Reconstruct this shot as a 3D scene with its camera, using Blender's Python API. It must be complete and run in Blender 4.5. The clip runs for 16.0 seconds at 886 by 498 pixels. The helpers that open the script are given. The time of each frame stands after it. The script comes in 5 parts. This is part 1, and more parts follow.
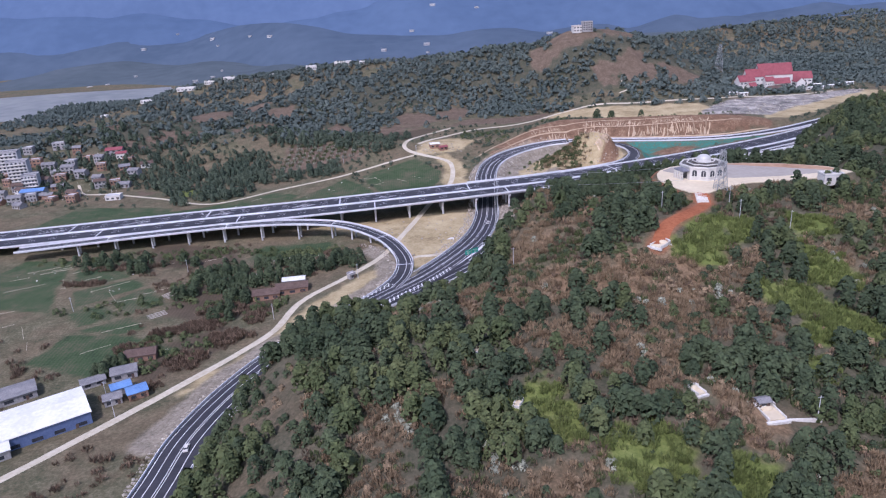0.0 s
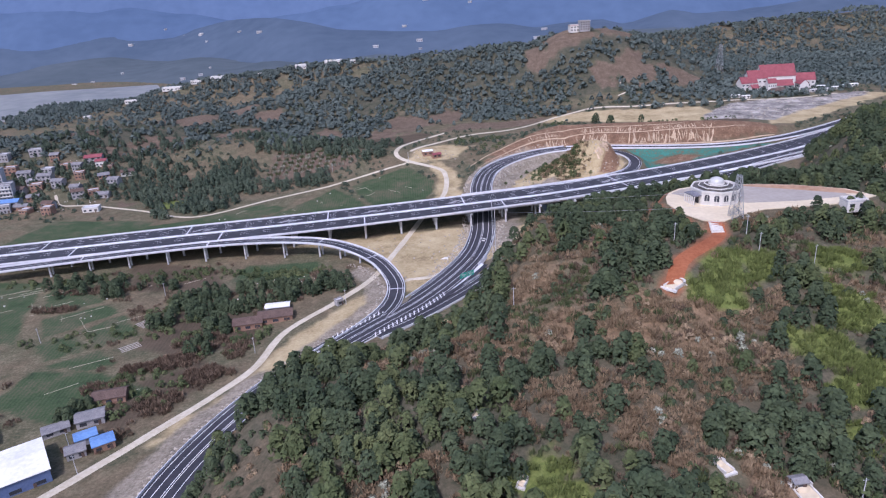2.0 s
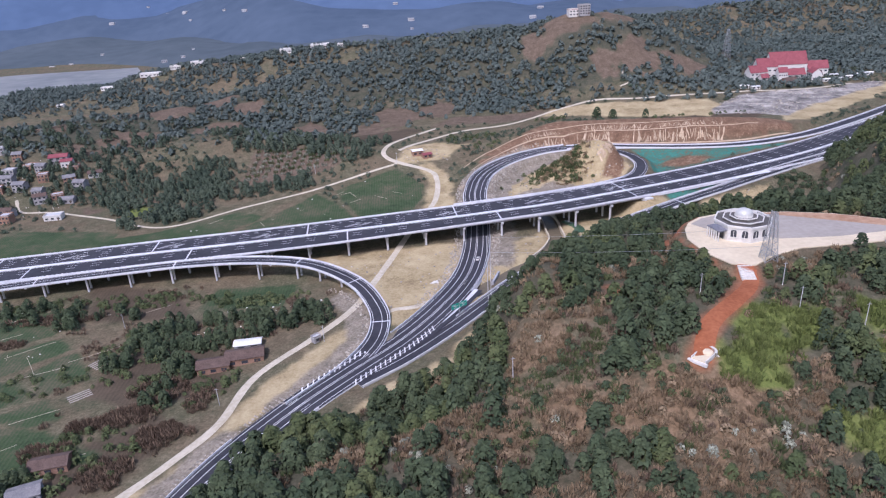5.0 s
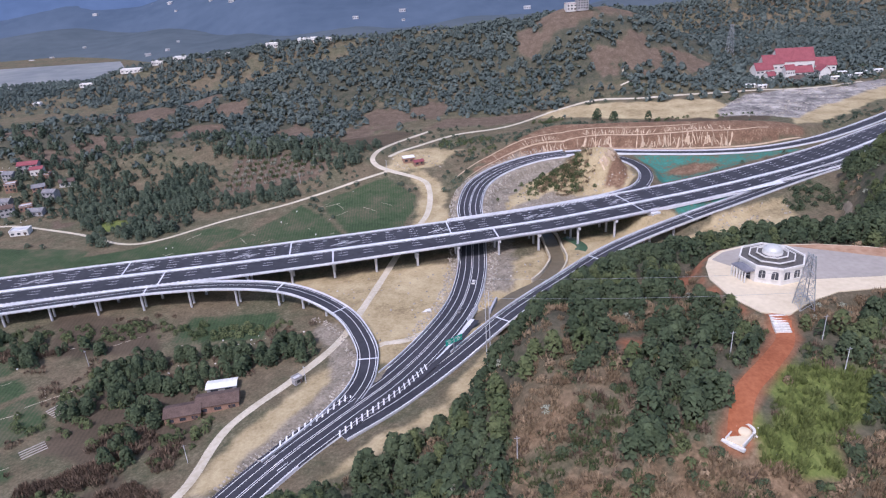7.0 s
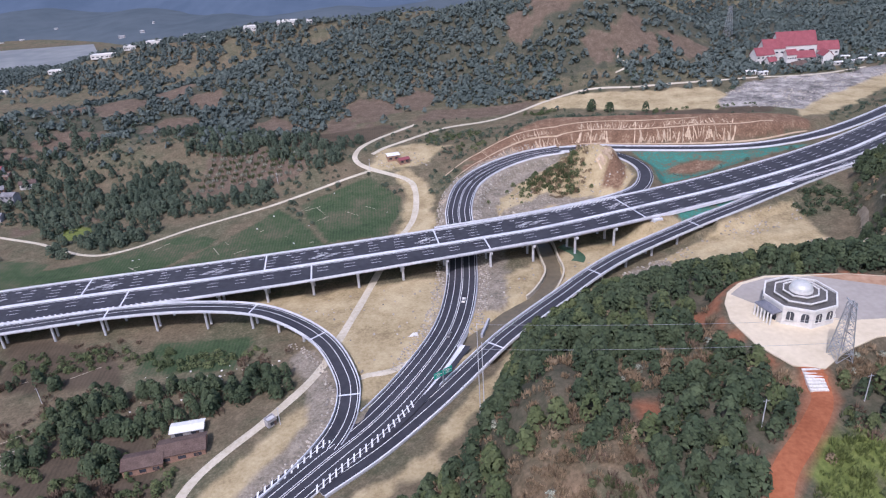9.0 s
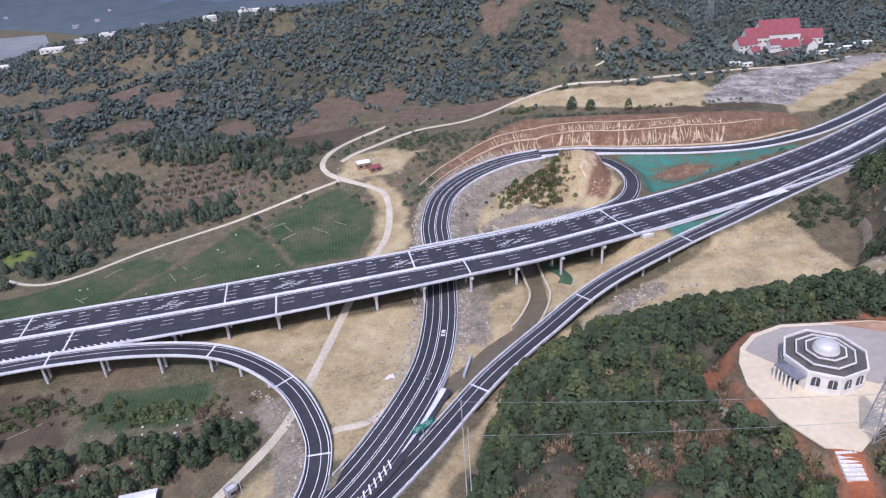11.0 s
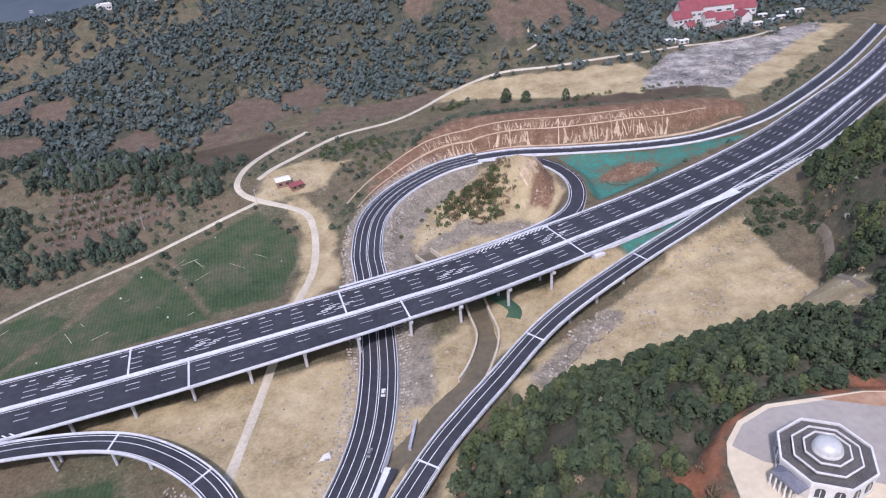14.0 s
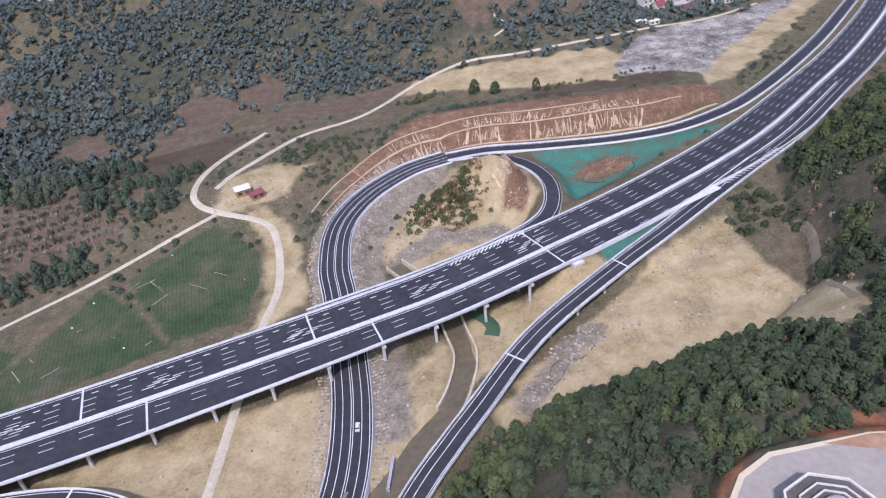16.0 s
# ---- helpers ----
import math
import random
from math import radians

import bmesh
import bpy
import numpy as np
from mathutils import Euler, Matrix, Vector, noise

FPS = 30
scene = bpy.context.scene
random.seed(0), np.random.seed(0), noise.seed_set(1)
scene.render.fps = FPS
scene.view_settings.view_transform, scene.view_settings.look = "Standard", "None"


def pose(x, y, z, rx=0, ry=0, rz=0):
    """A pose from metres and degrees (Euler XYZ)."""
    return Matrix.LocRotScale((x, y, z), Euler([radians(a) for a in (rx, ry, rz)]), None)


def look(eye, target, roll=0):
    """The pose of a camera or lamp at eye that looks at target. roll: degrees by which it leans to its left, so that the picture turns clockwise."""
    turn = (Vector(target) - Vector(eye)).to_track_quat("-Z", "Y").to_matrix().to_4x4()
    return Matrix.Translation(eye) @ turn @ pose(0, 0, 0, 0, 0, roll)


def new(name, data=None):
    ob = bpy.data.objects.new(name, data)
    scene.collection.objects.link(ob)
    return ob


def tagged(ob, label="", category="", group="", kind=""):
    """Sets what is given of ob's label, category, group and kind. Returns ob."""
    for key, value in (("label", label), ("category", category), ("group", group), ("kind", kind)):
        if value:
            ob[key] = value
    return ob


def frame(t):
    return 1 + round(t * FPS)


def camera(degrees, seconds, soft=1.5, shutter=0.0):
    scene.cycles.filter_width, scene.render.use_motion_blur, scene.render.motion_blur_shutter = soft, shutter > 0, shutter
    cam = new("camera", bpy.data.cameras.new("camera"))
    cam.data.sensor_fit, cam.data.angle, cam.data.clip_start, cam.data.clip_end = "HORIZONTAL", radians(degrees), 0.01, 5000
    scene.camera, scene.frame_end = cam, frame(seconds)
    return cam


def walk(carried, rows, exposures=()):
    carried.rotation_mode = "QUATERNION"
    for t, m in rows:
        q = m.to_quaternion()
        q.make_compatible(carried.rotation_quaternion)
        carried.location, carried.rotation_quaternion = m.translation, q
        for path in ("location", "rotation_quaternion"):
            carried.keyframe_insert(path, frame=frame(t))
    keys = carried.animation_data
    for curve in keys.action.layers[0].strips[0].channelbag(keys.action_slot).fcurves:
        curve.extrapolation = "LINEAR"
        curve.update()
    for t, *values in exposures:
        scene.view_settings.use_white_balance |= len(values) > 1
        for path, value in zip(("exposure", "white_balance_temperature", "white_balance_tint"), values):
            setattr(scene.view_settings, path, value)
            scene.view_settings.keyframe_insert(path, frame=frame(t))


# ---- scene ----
cam = camera(66.5, 16.0, soft=1.2)
PATH = [
    (0, (-16.01, 0.83, 145.26), (-13.64, 94.52, 110.40), -3.33),
    (0.5, (-15.73, 7.93, 147.65), (-13.06, 101.58, 112.67), -3.30),
    (1, (-15.33, 14.69, 149.50), (-12.42, 108.31, 114.47), -3.24),
    (1.5, (-14.58, 22.30, 151.58), (-11.49, 115.84, 116.35), -3.27),
    (2, (-14.12, 29.87, 153.28), (-10.89, 123.13, 117.35), -3.32),
    (2.5, (-13.27, 37.24, 154.79), (-9.99, 130.14, 117.91), -3.38),
    (3, (-12.17, 45.02, 156.46), (-8.79, 137.69, 119.03), -3.42),
    (3.5, (-11.13, 53.51, 157.85), (-7.67, 145.99, 119.97), -3.45),
    (4, (-10.12, 61.01, 160.02), (-6.60, 153.25, 121.55), -3.41),
    (6.5, (-5.69, 104.56, 168.57), (-1.31, 195.93, 128.16), -3.50),
    (7, (-5.03, 113.48, 170.07), (-0.44, 204.58, 129.08), -3.50),
    (7.5, (-4.02, 122.76, 171.65), (0.81, 213.48, 129.86), -3.56),
    (8, (-2.85, 131.75, 173.24), (2.26, 222.07, 130.63), -3.65),
    (8.5, (-1.83, 140.47, 174.76), (3.65, 230.38, 131.32), -3.69),
    (11, (3.20, 186.50, 184.28), (12.34, 274.25, 137.22), -4.08),
    (11.5, (4.99, 195.97, 186.53), (15.50, 283.21, 138.79), -4.24),
    (12, (6.91, 205.31, 188.82), (19.07, 291.91, 140.31), -4.47),
    (12.5, (9.25, 214.51, 190.69), (23.11, 300.25, 141.13), -4.68),
    (13, (11.60, 223.09, 193.19), (26.85, 307.93, 142.51), -4.83),
    (13.5, (14.30, 230.17, 195.03), (30.36, 314.35, 143.49), -5.19),
    (14, (16.30, 236.67, 196.88), (33.16, 320.21, 144.55), -5.37),
    (14.5, (18.76, 243.27, 198.88), (36.37, 326.01, 145.55), -5.65),
    (15, (20.82, 249.62, 200.80), (39.24, 331.60, 146.58), -5.90),
    (15.5, (23.14, 254.94, 202.23), (42.07, 336.29, 147.25), -6.26),
    (16, (24.50, 261.85, 203.82), (44.32, 342.31, 147.85), -6.39),
]
walk(cam, [(t, look(eye, target, roll)) for t, eye, target, roll in PATH],
     exposures=[(0.0, 0.05, 5450, 29), (4.0, 0.1, 5550, 28), (11.0, 0.1, 5600, 26), (16.0, 0.1, 5650, 26)])
scene.view_settings.exposure = 0.0

# ---- world and sun ----
SUN_TO = Vector((-0.30, -0.62, 0.90)).normalized()
world = bpy.data.worlds.new("sky")
scene.world = world
world.use_nodes = True
_nt = world.node_tree
_sky = _nt.nodes.new("ShaderNodeTexSky")
_sky.sky_type, _sky.sun_disc = "NISHITA", False
_sky.sun_elevation = math.asin(SUN_TO.z)
_sky.sun_rotation = math.atan2(SUN_TO.x, SUN_TO.y)
_sky.dust_density, _sky.air_density = 3.0, 1.6
_nt.nodes["Background"].inputs["Strength"].default_value = 0.14
_nt.links.new(_sky.outputs[0], _nt.nodes["Background"].inputs["Color"])
_sun = new("sun", bpy.data.lights.new("sun", "SUN"))
_sun.data.energy, _sun.data.angle, _sun.data.color = 2.8, radians(2.0), (1.0, 0.94, 0.86)
_sun.matrix_world = look((0, 0, 400), tuple(Vector((0, 0, 400)) - SUN_TO * 10))

# ---- materials ----


def material(name, a, b, scale=1.0, rough=0.85, metal=0.0, bump=0.0, detail=6.0, c=None, random_tint=0.0, island=0.0, spec=0.3):
    """Two or three tones mixed by noise at two sizes (metres), with optional relief and piece-by-piece tint."""
    m = bpy.data.materials.new(name)
    m.use_nodes = True
    nt = m.node_tree
    n, l = nt.nodes, nt.links
    bsdf = n["Principled BSDF"]
    bsdf.inputs["Roughness"].default_value, bsdf.inputs["Metallic"].default_value = rough, metal
    bsdf.inputs["Specular IOR Level"].default_value = spec
    tc = n.new("ShaderNodeTexCoord")
    geo = n.new("ShaderNodeNewGeometry")
    big, fine = n.new("ShaderNodeTexNoise"), n.new("ShaderNodeTexNoise")
    for t, s in ((big, 1.0 / (scale * 6)), (fine, 1.0 / scale)):
        t.inputs["Scale"].default_value, t.inputs["Detail"].default_value = s, detail
        l.new(geo.outputs["Position"], t.inputs["Vector"])
    add = n.new("ShaderNodeMath")
    add.operation = "MULTIPLY_ADD"
    add.inputs[1].default_value = 0.5
    half = n.new("ShaderNodeMath")
    half.operation = "MULTIPLY"
    half.inputs[1].default_value = 0.5
    l.new(big.outputs["Fac"], half.inputs[0])
    l.new(fine.outputs["Fac"], add.inputs[0])
    l.new(half.outputs[0], add.inputs[2])
    ramp = n.new("ShaderNodeValToRGB")
    ramp.color_ramp.elements[0].position, ramp.color_ramp.elements[1].position = 0.36, 0.64
    ramp.color_ramp.elements[0].color, ramp.color_ramp.elements[1].color = (*a, 1), (*b, 1)
    if c:
        e = ramp.color_ramp.elements.new(0.5)
        e.color = (*c, 1)
    l.new(add.outputs[0], ramp.inputs[0])
    out = ramp.outputs[0]
    if random_tint or island:
        info = n.new("ShaderNodeObjectInfo")
        hsv = n.new("ShaderNodeHueSaturation")
        mp = n.new("ShaderNodeMapRange")
        amount = random_tint or island
        mp.inputs["To Min"].default_value, mp.inputs["To Max"].default_value = 1 - amount, 1 + amount
        l.new(info.outputs["Random"] if random_tint else geo.outputs["Random Per Island"], mp.inputs["Value"])
        l.new(mp.outputs[0], hsv.inputs["Value"])
        l.new(out, hsv.inputs["Color"])
        out = hsv.outputs[0]
    l.new(out, bsdf.inputs["Base Color"])
    if bump:
        bp = n.new("ShaderNodeBump")
        bp.inputs["Strength"].default_value, bp.inputs["Distance"].default_value = bump, scale * 0.3
        l.new(fine.outputs["Fac"], bp.inputs["Height"])
        l.new(bp.outputs[0], bsdf.inputs["Normal"])
    return m


ASPHALT = material("asphalt", (0.028, 0.029, 0.036), (0.05, 0.05, 0.06), 3.0, 0.8, bump=0.05)
LINE = material("road_paint", (0.62, 0.62, 0.62), (0.80, 0.80, 0.79), 0.6, 0.6)
CONCRETE = material("concrete", (0.40, 0.40, 0.41), (0.56, 0.56, 0.57), 1.2, 0.85, bump=0.1)
PARAPET = material("parapet_concrete", (0.52, 0.53, 0.56), (0.70, 0.71, 0.74), 1.5, 0.75)
GIRDER = material("girder_concrete", (0.30, 0.31, 0.34), (0.42, 0.42, 0.45), 2.0, 0.85)
DIRT = material("pale_dirt", (0.41, 0.36, 0.265), (0.57, 0.515, 0.41), 1.5, 0.95, bump=0.3)
RUBBLE = material("rubble_stone", (0.20, 0.175, 0.14), (0.44, 0.40, 0.34), 0.6, 0.9, bump=0.5, island=0.3)
STONE = material("pale_stone", (0.50, 0.48, 0.44), (0.72, 0.70, 0.66), 0.6, 0.8, island=0.12)
WALL = material("white_wall", (0.56, 0.54, 0.51), (0.70, 0.68, 0.64), 0.7, 0.8)
ROOF_DARK = material("dark_roof_tile", (0.07, 0.065, 0.06), (0.14, 0.13, 0.12), 0.5, 0.7)
GLASS = material("dark_glass", (0.03, 0.035, 0.045), (0.06, 0.065, 0.08), 0.5, 0.15, spec=0.6)
DOME = material("pale_metal_dome", (0.47, 0.47, 0.445), (0.59, 0.59, 0.56), 0.8, 0.42, metal=0.15)
PAVING = material("pale_paving", (0.54, 0.455, 0.32), (0.66, 0.57, 0.415), 2.0, 0.9)
GREYPAVE = material("grey_paving", (0.30, 0.27, 0.235), (0.38, 0.345, 0.305), 2.0, 0.9)
REDROOF = material("red_roof", (0.20, 0.052, 0.062), (0.29, 0.09, 0.10), 0.8, 0.8)
BLUE = material("blue_sheet", (0.10, 0.20, 0.42), (0.17, 0.30, 0.55), 0.8, 0.5)
WHITEROOF = material("white_sheet_roof", (0.62, 0.62, 0.60), (0.80, 0.79, 0.74), 1.5, 0.5)
BROWNROOF = material("brown_tile_roof", (0.075, 0.05, 0.042), (0.15, 0.105, 0.085), 0.5, 0.9)
GREYROOF = material("grey_tile_roof", (0.14, 0.14, 0.15), (0.26, 0.25, 0.25), 0.5, 0.9)
STEEL = material("galvanised_steel", (0.38, 0.39, 0.40), (0.52, 0.53, 0.54), 0.3, 0.45, metal=0.6)
SIGN = material("green_sign", (0.01, 0.30, 0.22), (0.02, 0.38, 0.28), 0.5, 0.5)
BARK = material("bark", (0.07, 0.05, 0.035), (0.14, 0.10, 0.07), 0.2, 0.95)
LEAF = material("dark_foliage", (0.029, 0.046, 0.023), (0.068, 0.090, 0.044), 5.0, 0.85, island=0.28)
LEAF_WARM = material("olive_foliage", (0.048, 0.068, 0.026), (0.100, 0.118, 0.048), 4.0, 0.85, island=0.25)
LEAF_DRY = material("dry_foliage", (0.16, 0.113, 0.066), (0.28, 0.21, 0.13), 2.0, 0.95, island=0.3)
LEAF_BROWN = material("dead_brown_foliage", (0.095, 0.066, 0.044), (0.19, 0.138, 0.096), 2.0, 0.95, island=0.35)
LEAF_LUSH = material("fresh_green_foliage", (0.090, 0.118, 0.030), (0.150, 0.180, 0.055), 3.0, 0.9, island=0.25)
LEAF_PALE = material("silvery_foliage", (0.17, 0.18, 0.13), (0.30, 0.31, 0.24), 2.0, 0.95, island=0.4)
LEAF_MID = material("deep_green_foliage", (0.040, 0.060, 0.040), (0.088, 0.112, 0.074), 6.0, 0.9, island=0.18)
# far woods: green paled and blued, painting the distance haze into the leaf colour
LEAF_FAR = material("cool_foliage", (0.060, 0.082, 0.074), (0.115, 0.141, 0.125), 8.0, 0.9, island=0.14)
WATER = material("silty_bed", (0.10, 0.085, 0.055), (0.17, 0.14, 0.09), 3.0, 0.5, spec=0.4)
POND = material("green_water", (0.05, 0.10, 0.06), (0.07, 0.13, 0.08), 4.0, 0.15, spec=0.5)
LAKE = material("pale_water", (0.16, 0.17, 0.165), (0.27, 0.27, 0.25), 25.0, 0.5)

# ---- building helpers ----


def smooth(a):
    a = np.clip(a, 0, 1)
    return a * a * (3 - 2 * a)


def vnoise(x, y, size, seed=0):
    """Value noise between 0 and 1."""
    x, y = np.asarray(x, float) / size + 1000, np.asarray(y, float) / size + 1000
    ix, iy = np.floor(x), np.floor(y)
    fx, fy = smooth(x - ix), smooth(y - iy)

    def h(i, j):
        v = np.sin(i * 127.1 + j * 311.7 + seed * 74.7) * 43758.5453
        return v - np.floor(v)

    return (h(ix, iy) * (1 - fx) + h(ix + 1, iy) * fx) * (1 - fy) + (h(ix, iy + 1) * (1 - fx) + h(ix + 1, iy + 1) * fx) * fy


def fractal(x, y, size, seed=0):
    return 0.55 * vnoise(x, y, size, seed) + 0.3 * vnoise(x, y, size / 2.3, seed + 1) + 0.15 * vnoise(x, y, size / 5, seed + 2)


def inside(poly, X, Y):
    p = np.array(poly, float)
    q = np.roll(p, -1, axis=0)
    hit = np.zeros(np.shape(X), bool)
    for (x0, y0), (x1, y1) in zip(p, q):
        cross = (y0 > Y) != (y1 > Y)
        hit ^= cross & (X < (x1 - x0) * (Y - y0) / (y1 - y0 + 1e-12) + x0)
    return hit


def line_distance(points, X, Y, closed=False):
    """Distance to a polyline, and the third value of its points (a height) at the nearest place."""
    p = np.array(points, float)
    q = np.roll(p, -1, axis=0)
    best, zed = np.full(np.shape(X), 1e9), np.zeros(np.shape(X))
    for a, b in list(zip(p, q))[: None if closed else -1]:
        d = b[:2] - a[:2]
        s = np.clip(((X - a[0]) * d[0] + (Y - a[1]) * d[1]) / (d @ d + 1e-9), 0, 1)
        dist = np.hypot(X - a[0] - s * d[0], Y - a[1] - s * d[1])
        near = dist < best
        best = np.where(near, dist, best)
        if len(a) > 2:
            zed = np.where(near, a[2] + s * (b[2] - a[2]), zed)
    return best, zed


def signed(poly, X, Y):
    """Distance to a polygon's edge, positive inside."""
    d, _ = line_distance(poly, X, Y, True)
    return np.where(inside(poly, X, Y), d, -d)


def spline(points, step=3.0):
    """A smooth curve through points (x, y, z), sampled evenly: places, unit tangents, unit left normals, length along."""
    p = np.array(points, float)
    p = np.vstack([2 * p[0] - p[1], p, 2 * p[-1] - p[-2]])
    out = []
    for i in range(1, len(p) - 2):
        u = np.linspace(0, 1, 24, endpoint=False)[:, None]
        a, b, c, d = p[i - 1 : i + 3]
        out.append(0.5 * (2 * b + (c - a) * u + (2 * a - 5 * b + 4 * c - d) * u**2 + (3 * b - a - 3 * c + d) * u**3))
    dense = np.vstack(out + [p[-2:-1]])
    s = np.r_[0, np.cumsum(np.linalg.norm(np.diff(dense[:, :2], axis=0), axis=1))]
    at = np.linspace(0, s[-1], max(2, int(s[-1] / step) + 1))
    P = np.stack([np.interp(at, s, dense[:, k]) for k in range(3)], 1)
    T = np.gradient(P[:, :2], axis=0)
    T /= np.linalg.norm(T, axis=1)[:, None]
    return P, T, np.stack([-T[:, 1], T[:, 0]], 1), at


def link(name, V, F, mat, parent=None, label="", shade=False):
    me = bpy.data.meshes.new(name)
    me.from_pydata(np.asarray(V, float).tolist(), [], [list(map(int, f)) for f in F])
    for m in mat if isinstance(mat, (list, tuple)) else [mat]:
        me.materials.append(m)
    if shade:
        me.shade_smooth()
    ob = new(name, me)
    if parent:
        ob.parent = parent
    if label:
        ob["label"] = label
    return ob


def part(name, geometry, mat, parent, label="", shade=False):
    return link(name, geometry[0], geometry[1], mat, parent, label, shade)


def empty(name, place=(0, 0, 0), turn=0.0):
    ob = new(name)
    ob.matrix_world = pose(*place, 0, 0, turn)
    return ob


def merge(*pieces):
    V, F, k = [], [], 0
    for v, f in pieces:
        V.append(np.asarray(v, float))
        F += [[i + k for i in g] for g in f]
        k += len(v)
    return np.vstack(V), F


def box(cx, cy, z0, sx, sy, h, turn=0.0, top=1.0):
    """A box on z0; top below 1 makes it taper."""
    c, s = math.cos(radians(turn)), math.sin(radians(turn))
    V = []
    for z, k in ((z0, 1.0), (z0 + h, top)):
        for a, b in ((-1, -1), (1, -1), (1, 1), (-1, 1)):
            x, y = a * sx / 2 * k, b * sy / 2 * k
            V.append((cx + x * c - y * s, cy + x * s + y * c, z))
    return np.array(V), [[0, 3, 2, 1], [4, 5, 6, 7], [0, 1, 5, 4], [1, 2, 6, 5], [2, 3, 7, 6], [3, 0, 4, 7]]


def prism(cx, cy, z0, r0, r1, h, n=10, phase=0.0):
    a = np.arange(n) * 2 * np.pi / n + phase
    V = np.vstack([np.c_[cx + r0 * np.cos(a), cy + r0 * np.sin(a), np.full(n, z0)], np.c_[cx + r1 * np.cos(a), cy + r1 * np.sin(a), np.full(n, z0 + h)]])
    return V, [[i, (i + 1) % n, n + (i + 1) % n, n + i] for i in range(n)] + [list(range(n))[::-1], list(range(n, 2 * n))]


def bar(a, b, w):
    """A square bar from a to b."""
    a, b = np.array(a, float), np.array(b, float)
    d = (b - a) / np.linalg.norm(b - a)
    u = np.cross(d, (0, 0, 1.0) if abs(d[2]) < 0.9 else (1.0, 0, 0))
    u /= np.linalg.norm(u)
    v = np.cross(d, u)
    V = [p + (i * u + j * v) * w / 2 for p in (a, b) for i, j in ((-1, -1), (1, -1), (1, 1), (-1, 1))]
    return np.array(V), [[0, 3, 2, 1], [4, 5, 6, 7], [0, 1, 5, 4], [1, 2, 6, 5], [2, 3, 7, 6], [3, 0, 4, 7]]


def sweep(P, N, profile, closed=False):
    """A cross-section of (offset to the left, height) pairs along a curve; an offset may be an array along it."""
    n, k = len(P), len(profile)
    V = np.zeros((n, k, 3))
    for j, (o, h) in enumerate(profile):
        V[:, j, :2] = P[:, :2] + N * np.broadcast_to(o, (n,))[:, None]
        V[:, j, 2] = P[:, 2] + h
    F = []
    for i in range(n - 1):
        for j in range(k if closed else k - 1):
            m = (j + 1) % k
            F.append([i * k + j, (i + 1) * k + j, (i + 1) * k + m, i * k + m])
    if closed:
        F += [list(range(k)), [(n - 1) * k + j for j in range(k)][::-1]]
    return V.reshape(-1, 3), [f[::-1] for f in F]


def strip(P, N, o, w, h=0.05):
    return sweep(P, N, [(np.asarray(o) - w / 2, h), (np.asarray(o) + w / 2, h)])


def dashes(P, T, N, S, o, w=0.25, long=6.0, gap=9.0, h=0.05, start=0.0, end=1e9):
    out = []
    s = max(start, 1.0)
    while s + long < min(S[-1], end):
        q = [np.array([np.interp(u, S, P[:, k]) for k in range(3)]) for u in (s, s + long)]
        nn = [np.array([np.interp(u, S, N[:, k]) for k in range(2)]) for u in (s, s + long)]
        off = [float(np.interp(u, S, np.broadcast_to(o, S.shape))) for u in (s, s + long)]
        V = [np.r_[q[i][:2] + nn[i] * (off[i] + e * w / 2), q[i][2] + h] for i, e in ((0, -1), (1, -1), (1, 1), (0, 1))]
        out.append((np.array(V), [[0, 1, 2, 3]]))
        s += long + gap
    return merge(*out)


# ---- the plan: road lines (x, y, z) ----
def deck_z(x):
    return 4.6 + 0.026 * x


MAIN = [(x, y, deck_z(x)) for x, y in ((-620, 462), (-420, 476), (-260, 485), (-189, 489), (-110, 492), (-55, 495.5), (16, 501), (47, 504), (88, 509), (150, 522.5), (222, 541), (305, 571), (386, 614), (460, 657), (560, 726), (700, 840))]
SLIP = [(-150, 90, -10), (-122, 140, -10), (-115, 195, -9.5), (-112, 225, -9), (-102, 258, -9), (-85, 292, -9), (-63, 323, -9), (-41, 347, -8.5), (-18, 371, -8), (3, 401, -7.5), (19, 432, -7), (28, 465, -6.8), (33, 500, -6.3), (37, 540, -2.5), (39, 565, 0.3), (49, 597, 3.5), (70, 621, 6), (100, 637, 8), (127, 641, 9)]
RAMP_FAR = [(127, 641, 9), (153, 638, 9.3), (187, 626, 9.5), (234, 612, 10), (274, 607, 11), (316, 614, 12.5), (352, 629, 13.5), (400, 655, 14.8), (460, 692, 16.4), (540, 748, 18.5)]
LOOP = [(127, 640, 8.95), (148, 634, 8.9), (165, 617, 8.9), (172, 596, 8.9), (170, 575, 8.7), (159, 554, 8.5), (142, 542, 8.2), (112, 533, 7.4), (70, 526, 6.3), (20, 521, 5.0)]
RAMP_EAST = [(-40, 336, -8.9), (-17, 354, -8.6), (9, 380, -8.2), (41, 415, -6.5), (61, 432, -4.6), (78, 445, -3), (103, 464.5, -0.8), (128, 479, 1.6), (171, 498, 5.2), (203, 511, 7.4), (240, 527, 9.7), (275, 542, 11.4), (330, 566, 13.1), (400, 606, 14.9)]
LOOP_WEST = [(-300, 453, -3.3), (-235, 460.5, -1.6), (-177, 465, 0.0), (-148, 466, 0.6), (-114, 464, 0.8), (-82, 457, 0.2), (-61, 445, -1.2), (-43, 426, -3.2), (-33, 404, -5.2), (-30, 386, -6.8), (-34, 366, -8.0), (-48, 343, -8.9), (-66, 321, -9.05)]
